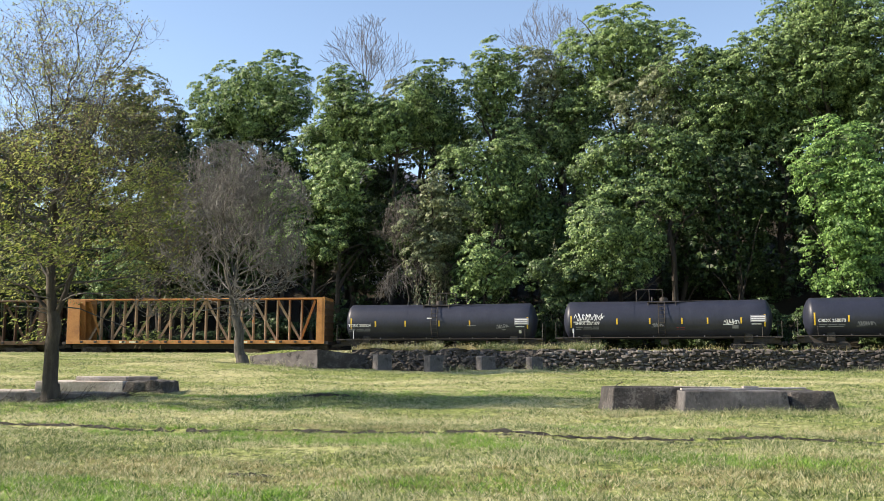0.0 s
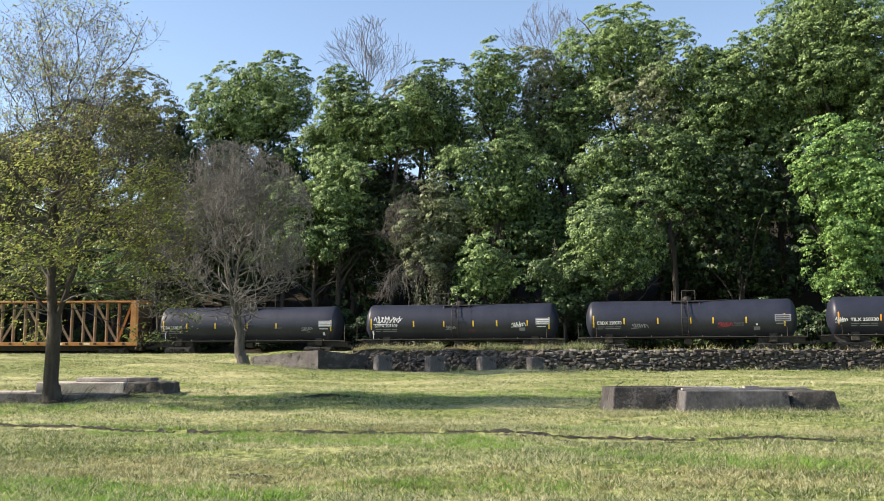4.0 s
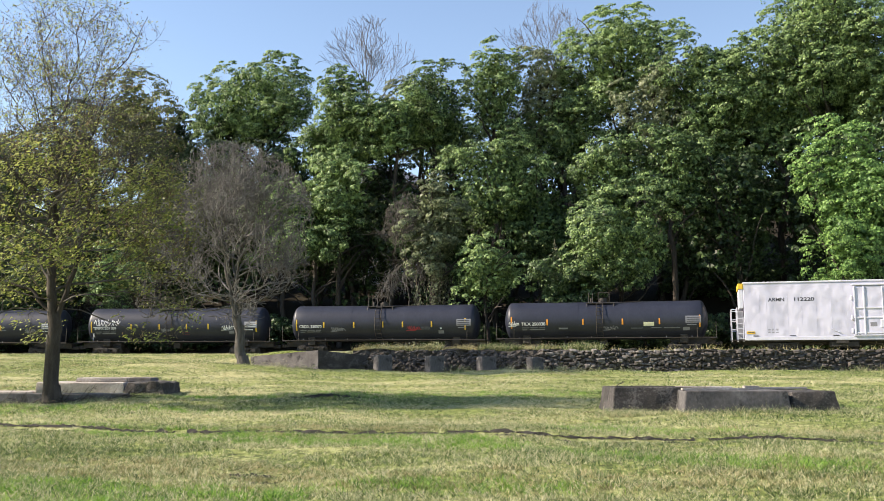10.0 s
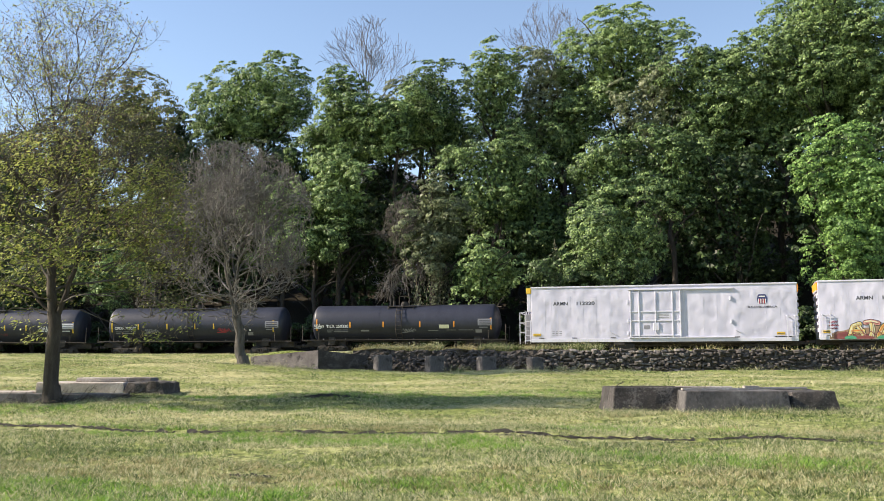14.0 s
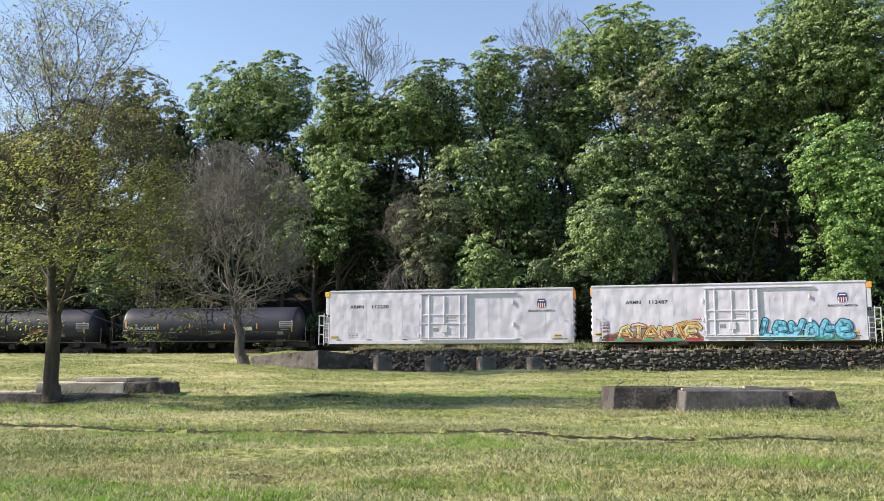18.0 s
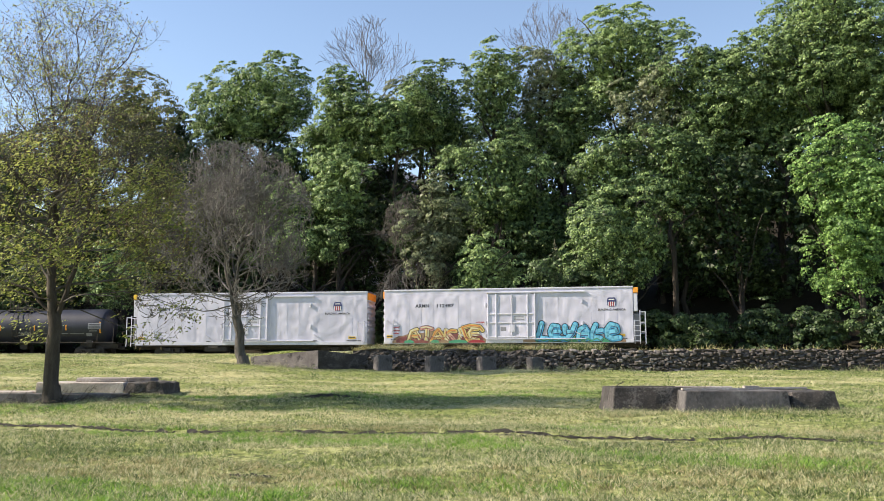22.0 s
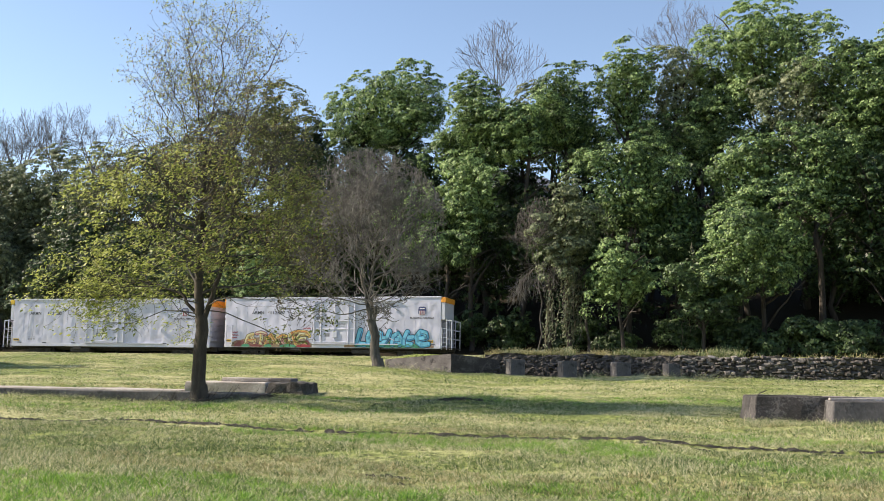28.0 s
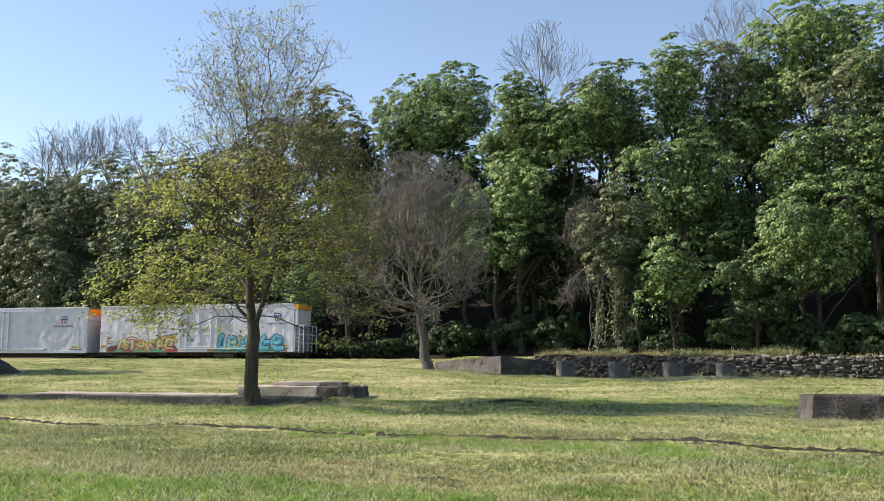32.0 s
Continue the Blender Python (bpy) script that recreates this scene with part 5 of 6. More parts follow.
    for x in (-9.55, 8.75 if not painted else 9.05):
        part("yellow_label", plate(bmesh.new(), x - 0.3, x + 0.3, lo + 0.42, lo + 0.62, -W - 0.02), MARK_YELLOW, body)
        part("label_line", plate(bmesh.new(), x - 0.25, x + 0.25, lo + 0.49, lo + 0.55, -W - 0.024), MARK_DARK, body)
    for i in range(3):
        for j in range(3):
            x = -8.35 + j * 0.28
            if not painted:
                part("small_print", plate(bmesh.new(), x, x + 0.2, lo + 0.48 + i * 0.13, lo + 0.53 + i * 0.13, -W - 0.006), MARK_GREY, body)
    # ladders, ends, underframe
    e = -1 if flip else 1
    bm = bmesh.new()
    lx = -e * 9.5
    for x in (lx - 0.28, lx + 0.28):
        box(bm, x - 0.03, x + 0.03, -W - 0.17, -W - 0.11, lo + 0.15, lo + 1.85)
        box(bm, x - 0.03, x + 0.03, -W - 0.13, -W + 0.01, lo + 1.79, lo + 1.85)
    for i in range(5):
        box(bm, lx - 0.28, lx + 0.28, -W - 0.16, -W - 0.12, lo + 0.3 + i * 0.36, lo + 0.34 + i * 0.36)
    part("ladder", bm, WHITE_TRIM, ob, "white side ladder")
    bm = bmesh.new()
    px = e * (X + 0.5)
    for y in (-W + 0.03, -0.5, 0.5, W - 0.03):
        box(bm, px - 0.03, px + 0.03, y - 0.03, y + 0.03, lo - 0.15, lo + 2.45)
    for x in (e * (X + 0.08), e * (X + 0.92)):
        for y in (-W + 0.03, W - 0.03):
            box(bm, x - 0.03, x + 0.03, y - 0.03, y + 0.03, lo - 0.15, lo + (2.3 if abs(x) > X + 0.5 else 1.7))
    for i in range(5):
        z = lo + 0.1 + i * 0.38
        for y in (-W + 0.03, W - 0.03):
            box(bm, min(e * X, px), max(e * X, px), y - 0.02, y + 0.02, z - 0.02, z + 0.02)
    for z in (lo + 0.75, lo + 1.5, lo + 2.3):
        box(bm, e * (X + 0.92) - 0.025, e * (X + 0.92) + 0.025, -W, W, z - 0.03, z + 0.03)
        for y in (-W + 0.03, W - 0.03):
            box(bm, min(px, e * (X + 0.92)), max(px, e * (X + 0.92)), y - 0.02, y + 0.02, z - 0.03, z + 0.03)
    part("end_railing", bm, WHITE_TRIM, ob, "white end platform railing")
    part("end_platform", box(bmesh.new(), min(e * X, e * (X + 0.95)), max(e * X, e * (X + 0.95)), -W, W, lo - 0.08, lo, 0.01), IRON, ob)
    bm = box(bmesh.new(), min(e * (X + 0.02), e * (X + 0.5)), max(e * (X + 0.02), e * (X + 0.5)), -1.1, 1.1, lo + 0.1, lo + 2.2, 0.05)
    part("cooling_unit", bm, MARK_GREY, ob, "grey cooling unit at the car's end")
    bm = box(bmesh.new(), min(e * (X + 0.02), e * (X + 0.34)), max(e * (X + 0.02), e * (X + 0.34)), -W + 0.02, W - 0.02, hi - 2.0, hi - 0.55, 0.03)
    part("cooling_housing", bm, WHITE_TRIM, ob)
    part("end_band", box(bmesh.new(), min(e * (X + 0.02), e * (X + 0.4)), max(e * (X + 0.02), e * (X + 0.4)), -W - 0.02, W + 0.02, hi - 0.55, hi - 0.12, 0.02), MARK_YELLOW if flip else MARK_ORANGE, ob, "orange reflective band at the car's end")
    for i in range(7):
        z = lo + 0.5 + i * 0.5
        part("end_corrugation", box(bmesh.new(), min(-e * X, -e * (X + 0.09)), max(-e * X, -e * (X + 0.09)), -W + 0.1, W - 0.1, z, z + 0.3, 0.03), CAR_WHITE, ob)
    part("end_band", box(bmesh.new(), min(-e * X, -e * (X + 0.1)), max(-e * X, -e * (X + 0.1)), -W + 0.02, W - 0.02, hi - 0.75, hi - 0.16, 0.02), MARK_ORANGE, ob, "orange reflective band at the car's end")
    part("centre_sill", box(bmesh.new(), -X - 0.2, X + 0.2, -0.3, 0.3, 0.62, lo, 0.02), IRON, ob)
    part("underframe", box(bmesh.new(), -X + 0.4, X - 0.4, -W + 0.12, W - 0.12, lo - 0.16, lo - 0.005, 0.02), IRON, ob)
    part("fuel_tank", box(bmesh.new(), e * 3.0 - 1.0, e * 3.0 + 1.0, -1.35, -0.4, 0.42, lo - 0.15, 0.08), IRON, ob)
    part("sill_step", box(bmesh.new(), -3.6, -2.75, -W - 0.02, -W + 0.04, lo - 0.3, lo - 0.06), IRON, ob)
    for k in (-1, 1):
        coupler(ob, k * (X + 0.2), k * 0.55)
        truck(ob, k * 7.3)
    if painted:
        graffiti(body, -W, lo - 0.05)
    return ob


def graffiti(body, y, z0):
    """Two sprayed pieces: coloured letter-like forms that do not read as words."""
    L = -10.0

    def lifted(lines, dx=0.0, k=1.0):
        return [[(L + x * k + dx, z0 + z) for x, z in line] for line in lines]

    # ground of the warm piece: a jagged hill of smoke, maroon and brown
    def hill(name, x0, x1, tall, mat, lift, seed):
        q = random.Random(seed)
        bm = bmesh.new()
        n = 26
        low, high = [], []
        for i in range(n + 1):
            t = i / n
            low.append(bm.verts.new((L + x0 + (x1 - x0) * t, y - lift, z0 + 0.03)))
            high.append(bm.verts.new((L + x0 + (x1 - x0) * t, y - lift, z0 + 0.1 + tall * (math.sin(math.pi * (0.04 + 0.92 * t)) ** 0.6) * q.uniform(0.78, 1.0))))
        for i in range(n):
            bm.faces.new((low[i], low[i + 1], high[i + 1], high[i]))
        part(name, bm, mat, body, "sprayed backdrop of the graffiti")

    hill("graffiti_ground", 0.7, 8.4, 1.02, SPRAY_BROWN, 0.034, 1)
    hill("graffiti_ground", 4.6, 8.2, 1.22, SPRAY_MAROON, 0.036, 2)
    hill("graffiti_ground", 1.0, 2.6, 0.55, SPRAY_MAROON, 0.038, 7)
    for x0, x1, mat in ((1.7, 2.5, SPRAY_GREEN), (2.5, 3.7, SPRAY_MAROON), (3.9, 4.6, SPRAY_GREEN), (4.6, 5.4, SPRAY_BROWN), (5.4, 6.9, SPRAY_GREEN), (7.0, 8.3, MARK_RED)):
        hill("graffiti_ground", x0, x1, 0.2, mat, 0.060, int(x0 * 10))
    hill("graffiti_ground", 11.4, 19.4, 0.5, SPRAY_BROWN, 0.036, 6)
    hill("graffiti_ground", 12.4, 18.6, 0.42, SPRAY_GREEN, 0.038, 9)
    warm = [[(2.05, 0.2), (2.3, 0.95), (2.75, 1.12)], [(2.6, 1.05), (2.85, 0.6), (3.05, 0.22)], [(2.2, 0.55), (2.95, 0.6)],
            [(3.15, 1.2), (3.55, 1.28), (4.0, 1.15)], [(3.55, 1.2), (3.6, 0.7), (3.5, 0.2)],
            [(4.0, 0.22), (4.3, 0.85), (4.55, 1.08), (4.8, 0.7), (4.95, 0.25)], [(4.2, 0.5), (4.9, 0.52)],
            [(5.15, 1.05), (5.1, 0.6), (5.3, 0.28)], [(5.15, 0.75), (5.6, 1.0), (5.95, 0.95)], [(5.45, 0.7), (5.9, 0.25)],
            [(6.2, 0.25), (6.4, 0.75), (6.3, 1.08)], [(6.55, 1.15), (6.75, 0.6), (6.95, 0.25)],
            [(7.75, 1.1), (7.3, 1.15), (7.05, 0.8), (7.25, 0.35), (7.8, 0.25)], [(7.2, 0.7), (7.75, 0.75)], [(6.5, 1.2), (7.1, 1.38), (7.9, 1.3), (8.15, 1.0)]]
    sprayed("graffiti_outline", lifted(warm), 0.40, y - 0.042, SPRAY_BLACK, body, "black outline of the warm-coloured graffiti")
    for i, line in enumerate(warm):
        sprayed("graffiti_letter", lifted([line]), 0.31, y - 0.046, (SPRAY_YELLOW, MARK_CREAM, SPRAY_YELLOW, SPRAY_PINK, MARK_CREAM, SPRAY_YELLOW)[i % 6], body, "pale yellow and pink graffiti form")
    for i, line in enumerate(lifted(warm)):
        sprayed("graffiti_highlight", [[(a - 0.04, b + 0.06) for a, b in line]], 0.09, y - 0.050, (MARK_CREAM, SPRAY_YELLOW, SPRAY_ORANGE)[i % 3], body)
        sprayed("graffiti_crease", [[(a + 0.07, b - 0.06) for a, b in line]], 0.05, y - 0.053, SPRAY_MAROON if i % 2 else SPRAY_BROWN, body)
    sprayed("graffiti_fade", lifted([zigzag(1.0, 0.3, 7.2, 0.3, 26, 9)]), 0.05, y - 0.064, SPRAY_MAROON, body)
    sprayed("scrawl", lifted([zigzag(0.72, 1.25, 0.55, 0.12, 7, 2), zigzag(0.72, 1.0, 0.6, 0.12, 8, 3), zigzag(0.75, 0.78, 0.5, 0.1, 6, 4)]), 0.06, y - 0.008, MARK_RED, body, "small red sprayed scrawl")
    sprayed("scrawl", lifted([zigzag(7.6, 1.6, 0.7, 0.12, 8, 12)]), 0.05, y - 0.062, MARK_RED, body)
    cool = [[(12.45, 1.5), (12.3, 0.9), (12.1, 0.35), (12.85, 0.3)],
            [(13.75, 1.25), (13.35, 1.3), (13.15, 0.85), (13.3, 0.38), (13.9, 0.35)], [(13.3, 0.8), (13.85, 0.85)],
            [(14.35, 1.25), (14.4, 0.8), (14.95, 0.8)], [(15.2, 1.4), (14.95, 0.75), (14.5, 0.28), (14.15, 0.3)],
            [(15.45, 0.3), (15.6, 1.0), (15.95, 1.2), (16.2, 0.8), (16.15, 0.3)], [(15.6, 0.65), (16.1, 0.65)],
            [(16.85, 1.35), (16.6, 0.8), (16.6, 0.35), (17.2, 0.32)], [(17.0, 0.85), (17.35, 0.9)],
            [(18.6, 0.9), (18.5, 1.25), (18.05, 1.38), (17.75, 1.0), (17.8, 0.5), (18.2, 0.28), (18.75, 0.35)], [(17.85, 0.75), (18.55, 0.85)]]
    sprayed("graffiti_outline", lifted(cool, 0.95, 0.958), 0.56, y - 0.042, SPRAY_BLACK, body, "black outline of the blue graffiti")
    for line in cool:
        sprayed("graffiti_letter", lifted([line], 0.95, 0.958), 0.45, y - 0.046, SPRAY_BLUE, body, "blue graffiti form")
    for line in lifted(cool, 0.95, 0.958):
        sprayed("graffiti_highlight", [[(a - 0.03, b + 0.04) for a, b in line]], 0.28, y - 0.050, SPRAY_SKY, body, "pale blue highlight")
        sprayed("graffiti_crease", [[(a + 0.08, b - 0.10) for a, b in line[:3]]], 0.05, y - 0.053, MARK_BLUE, body)
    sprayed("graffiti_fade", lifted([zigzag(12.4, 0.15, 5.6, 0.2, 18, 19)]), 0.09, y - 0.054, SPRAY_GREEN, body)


def centerbeam_car(offset, paint, frame_paint, label):
    """An empty orange centre-beam flat car with end bulkheads."""
    ob = thing("lumber_flat_car", Matrix(), label, "flat car", "flat cars of the train")
    CARS.append((ob, offset))
    X, W, dk, top = 11.3, 1.5, 1.3, 4.92
    part("deck", box(bmesh.new(), -X, X, -W, W, dk - 0.12, dk, 0.02), frame_paint, ob)
    for y in (-W - 0.03, W - 0.02):
        part("side_sill", box(bmesh.new(), -X, X, y, y + 0.05, dk - 0.28, dk + 0.02, 0.01), paint, ob)
    part("centre_sill", box(bmesh.new(), -X, X, -0.35, 0.35, 0.62, dk - 0.12, 0.02), IRON, ob)
    part("top_chord", box(bmesh.new(), -X + 0.1, X - 0.1, -0.42, 0.42, top - 0.14, top, 0.03), paint, ob)
    n = 19
    for i in range(1, n):
        x = -X + 1.3 + (2 * X - 2.6) * i / n
        part("post", box(bmesh.new(), x - 0.05, x + 0.05, -0.2, 0.2, dk, top - 0.14, 0.01), frame_paint, ob)
    step_x = (2 * X - 2.6) / n
    for i in range(0, n - 1, 2):
        x0 = -X + 1.3 + step_x * i
        x1 = x0 + step_x * 1.9
        a, b = ((x0, 0, dk + 0.1), (x1, 0, top - 0.2)) if i < 9 else ((x0, 0, top - 0.2), (x1, 0, dk + 0.1))
        part("brace", beam(bmesh.new(), a, b, 0.075, 0.2), frame_paint, ob)
    part("brace", beam(bmesh.new(), (X - 2.4, 0, dk + 0.1), (X - 1.2, 0, top - 0.2), 0.085, 0.2), paint, ob)
    part("brace", beam(bmesh.new(), (-X + 2.4, 0, dk + 0.1), (-X + 1.2, 0, top - 0.2), 0.085, 0.2), paint, ob)
    for k in (-1, 1):
        bm = box(bmesh.new(), min(k * (X - 0.22), k * X), max(k * (X - 0.22), k * X), -W, W, dk - 0.1, top - 0.02, 0.02)
        head = part("bulkhead", bm, paint, ob, "ribbed end bulkhead")
        for y in (-W + 0.02, -0.5, 0.5, W - 0.02):
            bm = bmesh.new()
            v = [bm.verts.new((k * (X - a), y + s * 0.04, z)) for s in (-1, 1) for a, z in ((0.2, dk), (0.95 - 0.25 * k, dk), (0.85 - 0.2 * k, top - 0.06), (0.2, top - 0.06))]
            bm.faces.new(v[:4][::-1])
            bm.faces.new(v[4:])
            for i in range(4):
                bm.faces.new((v[i], v[(i + 1) % 4], v[4 + (i + 1) % 4], v[4 + i]))
            bmesh.ops.recalc_face_normals(bm, faces=bm.faces[:])
            part("gusset", bm, paint, head)
        # outer ribs and sheet coloured dark to stand for the end's shade
        for i in range(6):
            z = dk + 0.4 + i * 0.55
            part("rib", box(bmesh.new(), min(k * X, k * (X + 0.12)), max(k * X, k * (X + 0.12)), -W + 0.05, W - 0.05, z, z + 0.16, 0.02), DARK_BROWN_SHADE, head)
        part("end_shade_sheet", box(bmesh.new(), min(k * (X + 0.004), k * (X + 0.02)), max(k * (X + 0.004), k * (X + 0.02)), -W, W, dk - 0.05, top - 0.3), DARK_BROWN_SHADE, head)
        for i in range(5):
            part("grab_iron", bar(bmesh.new(), (k * (X + 0.14), -W - 0.02, dk - 0.1 + i * 0.4), (k * (X + 0.14), -W + 0.45, dk - 0.1 + i * 0.4), 0.02), IRON, ob)
        part("end_sill", box(bmesh.new(), min(k * X, k * (X + 0.35)), max(k * X, k * (X + 0.35)), -W, W, dk - 0.35, dk - 0.1, 0.02), IRON, ob)
        coupler(ob, k * (X + 0.3), k * 0.6)
        truck(ob, k * 8.9)
    for i in range(17):
        x = -X + 1.4 + i * 1.25
        part("winch", box(bmesh.new(), x - 0.12, x + 0.12, -W - 0.10, -W - 0.03, dk - 0.2, dk - 0.02, 0.02), IRON, ob)
        if i % 2:
            bm = bmesh.new()
            bar(bm, (x, -W + 0.05, dk), (x + 0.45, -0.36, dk + 1.2), 0.012, 4)
            part("strap", bm, IRON, ob)
    for x in (-6.5, -5.6, 4.2, 6.6):
        part("placard", plate(bmesh.new(), x, x + 0.55, dk - 0.22, dk - 0.06, -W - 0.036), MARK_CREAM, ob)
    return ob


centerbeam_car(-109.7, DARK_BROWN_SHADE, DARK_BROWN_SHADE, "empty dark brown centre-beam lumber flat car")
centerbeam_car(-85.2, ORANGE, TAN_STEEL, "empty orange centre-beam lumber flat car with end bulkheads")
BASE = {"seams": (-5.2, -2.6, 2.6, 5.2), "fittings": -0.1, "rail": (-1.6, 0.9), "rail_high": 0.85, "strips": (-7.5, -4.0, -1.5, 1.5, 4.0, 7.45), "bright": False, "text_x": 0.75, "panel": 1.75, "plates": (), "spray": ()}
tank_car(-64.35, "TCBX 250024", "black railway tank car with white lettering and faded yellow strips", 0, {**BASE, "strips": (-7.6, -5.2, -2.7, 0.1, 2.6, 7.45), "text_x": 0.45, "rail": (-0.2, 1.4),
         "plates": ((5.2, 5.5, 2.0, 2.06, MARK_GREY), (6.55, 6.75, 1.75, 2.0, MARK_WHITE), (2.4, 3.1, 2.35, 2.39, MARK_GREY), (-0.9, -0.5, 2.95, 3.02, MARK_WHITE)),
         "spray": ((MARK_GREY, 0.05, scribble(4.8, 2.2, 0.9, 0.22, 5, 1)),)})
tank_car(-46.4, "SHPX 207109", "black railway tank car with white lettering and a sprayed scrawl", 0, {**BASE, "strips": (-7.6, -3.7, -1.2, 1.2, 3.1, 5.55, 7.4), "text_x": 1.0, "seams": (-2.4, 1.0, 2.6, 4.0, 5.5, 6.8), "rail": (-2.2, -0.2),
         "plates": ((4.9, 5.35, 1.95, 2.2, MARK_GREY), (-7.2, -7.05, 1.7, 2.0, MARK_WHITE), (0.8, 1.4, 2.0, 2.05, MARK_RED), (0.8, 1.4, 1.85, 1.9, MARK_RED)),
         "spray": ((MARK_WHITE, 0.05, scribble(-7.0, 2.62, 2.2, 0.5, 7, 3)), (MARK_WHITE, 0.05, scribble(4.3, 2.3, 1.0, 0.3, 5, 4)), (MARK_GREY, 0.05, scribble(-1.0, 2.15, 0.7, 0.22, 5, 5)))})
tank_car(-28.4, "CRDX 250070", "black railway tank car with white lettering and data panel", 1, {**BASE, "strips": (-7.5, -4.9, -2.35, 0.1, 1.75, 4.15, 6.9), "text_x": 0.95, "rail": (-0.5, 0.5), "rail_high": 0.7,
         "plates": ((4.7, 5.15, 1.8, 2.05, MARK_GREY), (4.85, 4.98, 2.15, 2.28, MARK_WHITE), (3.3, 4.0, 2.3, 2.34, MARK_GREY), (3.3, 4.0, 2.15, 2.19, MARK_GREY)),
         "spray": ((MARK_GREY, 0.05, scribble(-4.3, 2.05, 1.1, 0.3, 6, 7)), (MARK_RED, 0.05, scribble(2.1, 2.1, 1.0, 0.3, 5, 8)))})
tank_car(-10.5, "TILX 250330", "black railway tank car with bright orange reflector strips", 1, {**BASE, "bright": True, "text_x": 1.5, "rail": (-0.4, 0.45), "rail_high": 0.7, "strips": (-7.6, -4.4, -1.6, 1.45, 4.25, 7.7), "seams": (-2.0, 3.0),
         "plates": ((3.05, 3.85, 2.2, 2.5, MARK_CREAM), (6.0, 6.5, 1.85, 2.1, MARK_GREY), (-3.5, -2.8, 2.0, 2.12, MARK_GREY), (2.1, 3.0, 2.02, 2.06, MARK_GREY), (3.6, 4.4, 2.05, 2.09, MARK_GREY), (4.6, 5.8, 2.05, 2.09, MARK_GREY)),
         "spray": ((MARK_WHITE, 0.05, scribble(-7.45, 2.3, 0.75, 0.28, 5, 10)), (MARK_GREY, 0.05, scribble(0.0, 1.95, 1.0, 0.25, 4, 11)))})
reefer_car(10.0, "112220", True, False)
reefer_car(31.44, "112487", False, True)


# ---------------------------------------------------------------- stone wall, grass and small pieces
def stone_wall():
    """Dry-stone retaining wall below the railway: a rough core with single stones set into it."""
    core = thing("stone_wall", pose(0, 0, 0), "old dry-stone retaining wall topped with grass below the railway", "wall", kind="structure")
    rng = np.random.RandomState(17)
    nx, nz = 150, 12
    v, f = [], []
    for i in range(nx + 1):
        x = -5.0 + 37.0 * i / nx
        ruin = float(np.exp(-((x - 0.5) / 5.2) ** 4))
        for j in range(nz + 1):
            t = j / nz
            y = 52.05 + t * (0.25 + 0.22 * ruin) + rng.normal(0, 0.03 + 0.06 * ruin)
            top = 2.54 + 0.05 * math.sin(x * 1.3) + 0.04 * math.sin(x * 3.1)
            v.append((x, y, 1.1 + (top - 1.1) * t + rng.normal(0, 0.02)))
    for i in range(nx):
        for j in range(nz):
            a = i * (nz + 1) + j
            f.append((a, a + nz + 1, a + nz + 2, a + 1))
    part("wall_core", None, None, core, "earth and rubble between the stones", data=mesh_data("wall_core", v, f, RUBBLE))
    shapes = []
    for k in range(10):
        bm = bmesh.new()
        bmesh.ops.create_cube(bm, size=1)
        bmesh.ops.bevel(bm, geom=bm.edges[:], offset=0.16, segments=1, affect="EDGES")
        for w in bm.verts:
            w.co += noise.noise_vector(w.co * 2 + Vector((k * 7.3, 0, 0))) * 0.16
        me = bpy.data.meshes.new("stone")
        bm.to_mesh(me)
        bm.free()
        me.materials.append(STONE)
        shapes.append(me)
    def stone_pose(x, z, w, h):
        return pose(x + w / 2, 52.06 + (z - 1.1) * 0.2 + rng.uniform(-0.09, 0.09), z + rng.uniform(-0.07, 0.07), rng.uniform(-16, 16), rng.uniform(-14, 14), rng.uniform(-18, 18)) @ Matrix.Diagonal((w, rng.uniform(0.3, 0.5), h, 1))

    far_v, far_f = [], []
    for row in range(11):
        z = 1.32 + row * 0.115
        x = 5.4 + rng.uniform(0, 0.3)
        while x < 32:
            w, h = rng.uniform(0.12, 0.5) * rng.uniform(0.6, 1.0), rng.uniform(0.06, 0.19)
            me = shapes[rng.randint(10)]
            if x < 13.5 and w > 0.17:
                s = part("stone", None, None, core, data=me)
                s.matrix_basis = stone_pose(x, z, w, h)
            else:
                m, k = stone_pose(x, z, w, h), len(far_v)
                far_v += [m @ q.co for q in me.vertices]
                far_f += [tuple(k + q for q in p.vertices) for p in me.polygons]
            x += w + rng.uniform(0.0, 0.12)
    tagged(part("stonework", None, None, core, data=mesh_data("stonework", far_v, far_f, STONE)), kind="stuff")
    # tumbled stones of the broken part
    v, f = [], []
    for i in range(480):
        x = rng.uniform(-4.6, 5.8)
        t = rng.uniform(0, 1)
        me = shapes[rng.randint(10)]
        m = pose(x, 52.05 + t * 0.45, 1.2 + t * 1.25, *rng.uniform(-40, 40, 3)) @ Matrix.Diagonal((rng.uniform(0.1, 0.34), rng.uniform(0.15, 0.3), rng.uniform(0.07, 0.18), 1))
        k = len(v)
        v += [m @ w.co for w in me.vertices]
        f += [tuple(k + q for q in p.vertices) for p in me.polygons]
    rub = part("rubble", None, None, core, data=mesh_data("rubble", v, f, STONE))
    tagged(rub, kind="stuff")


stone_wall()


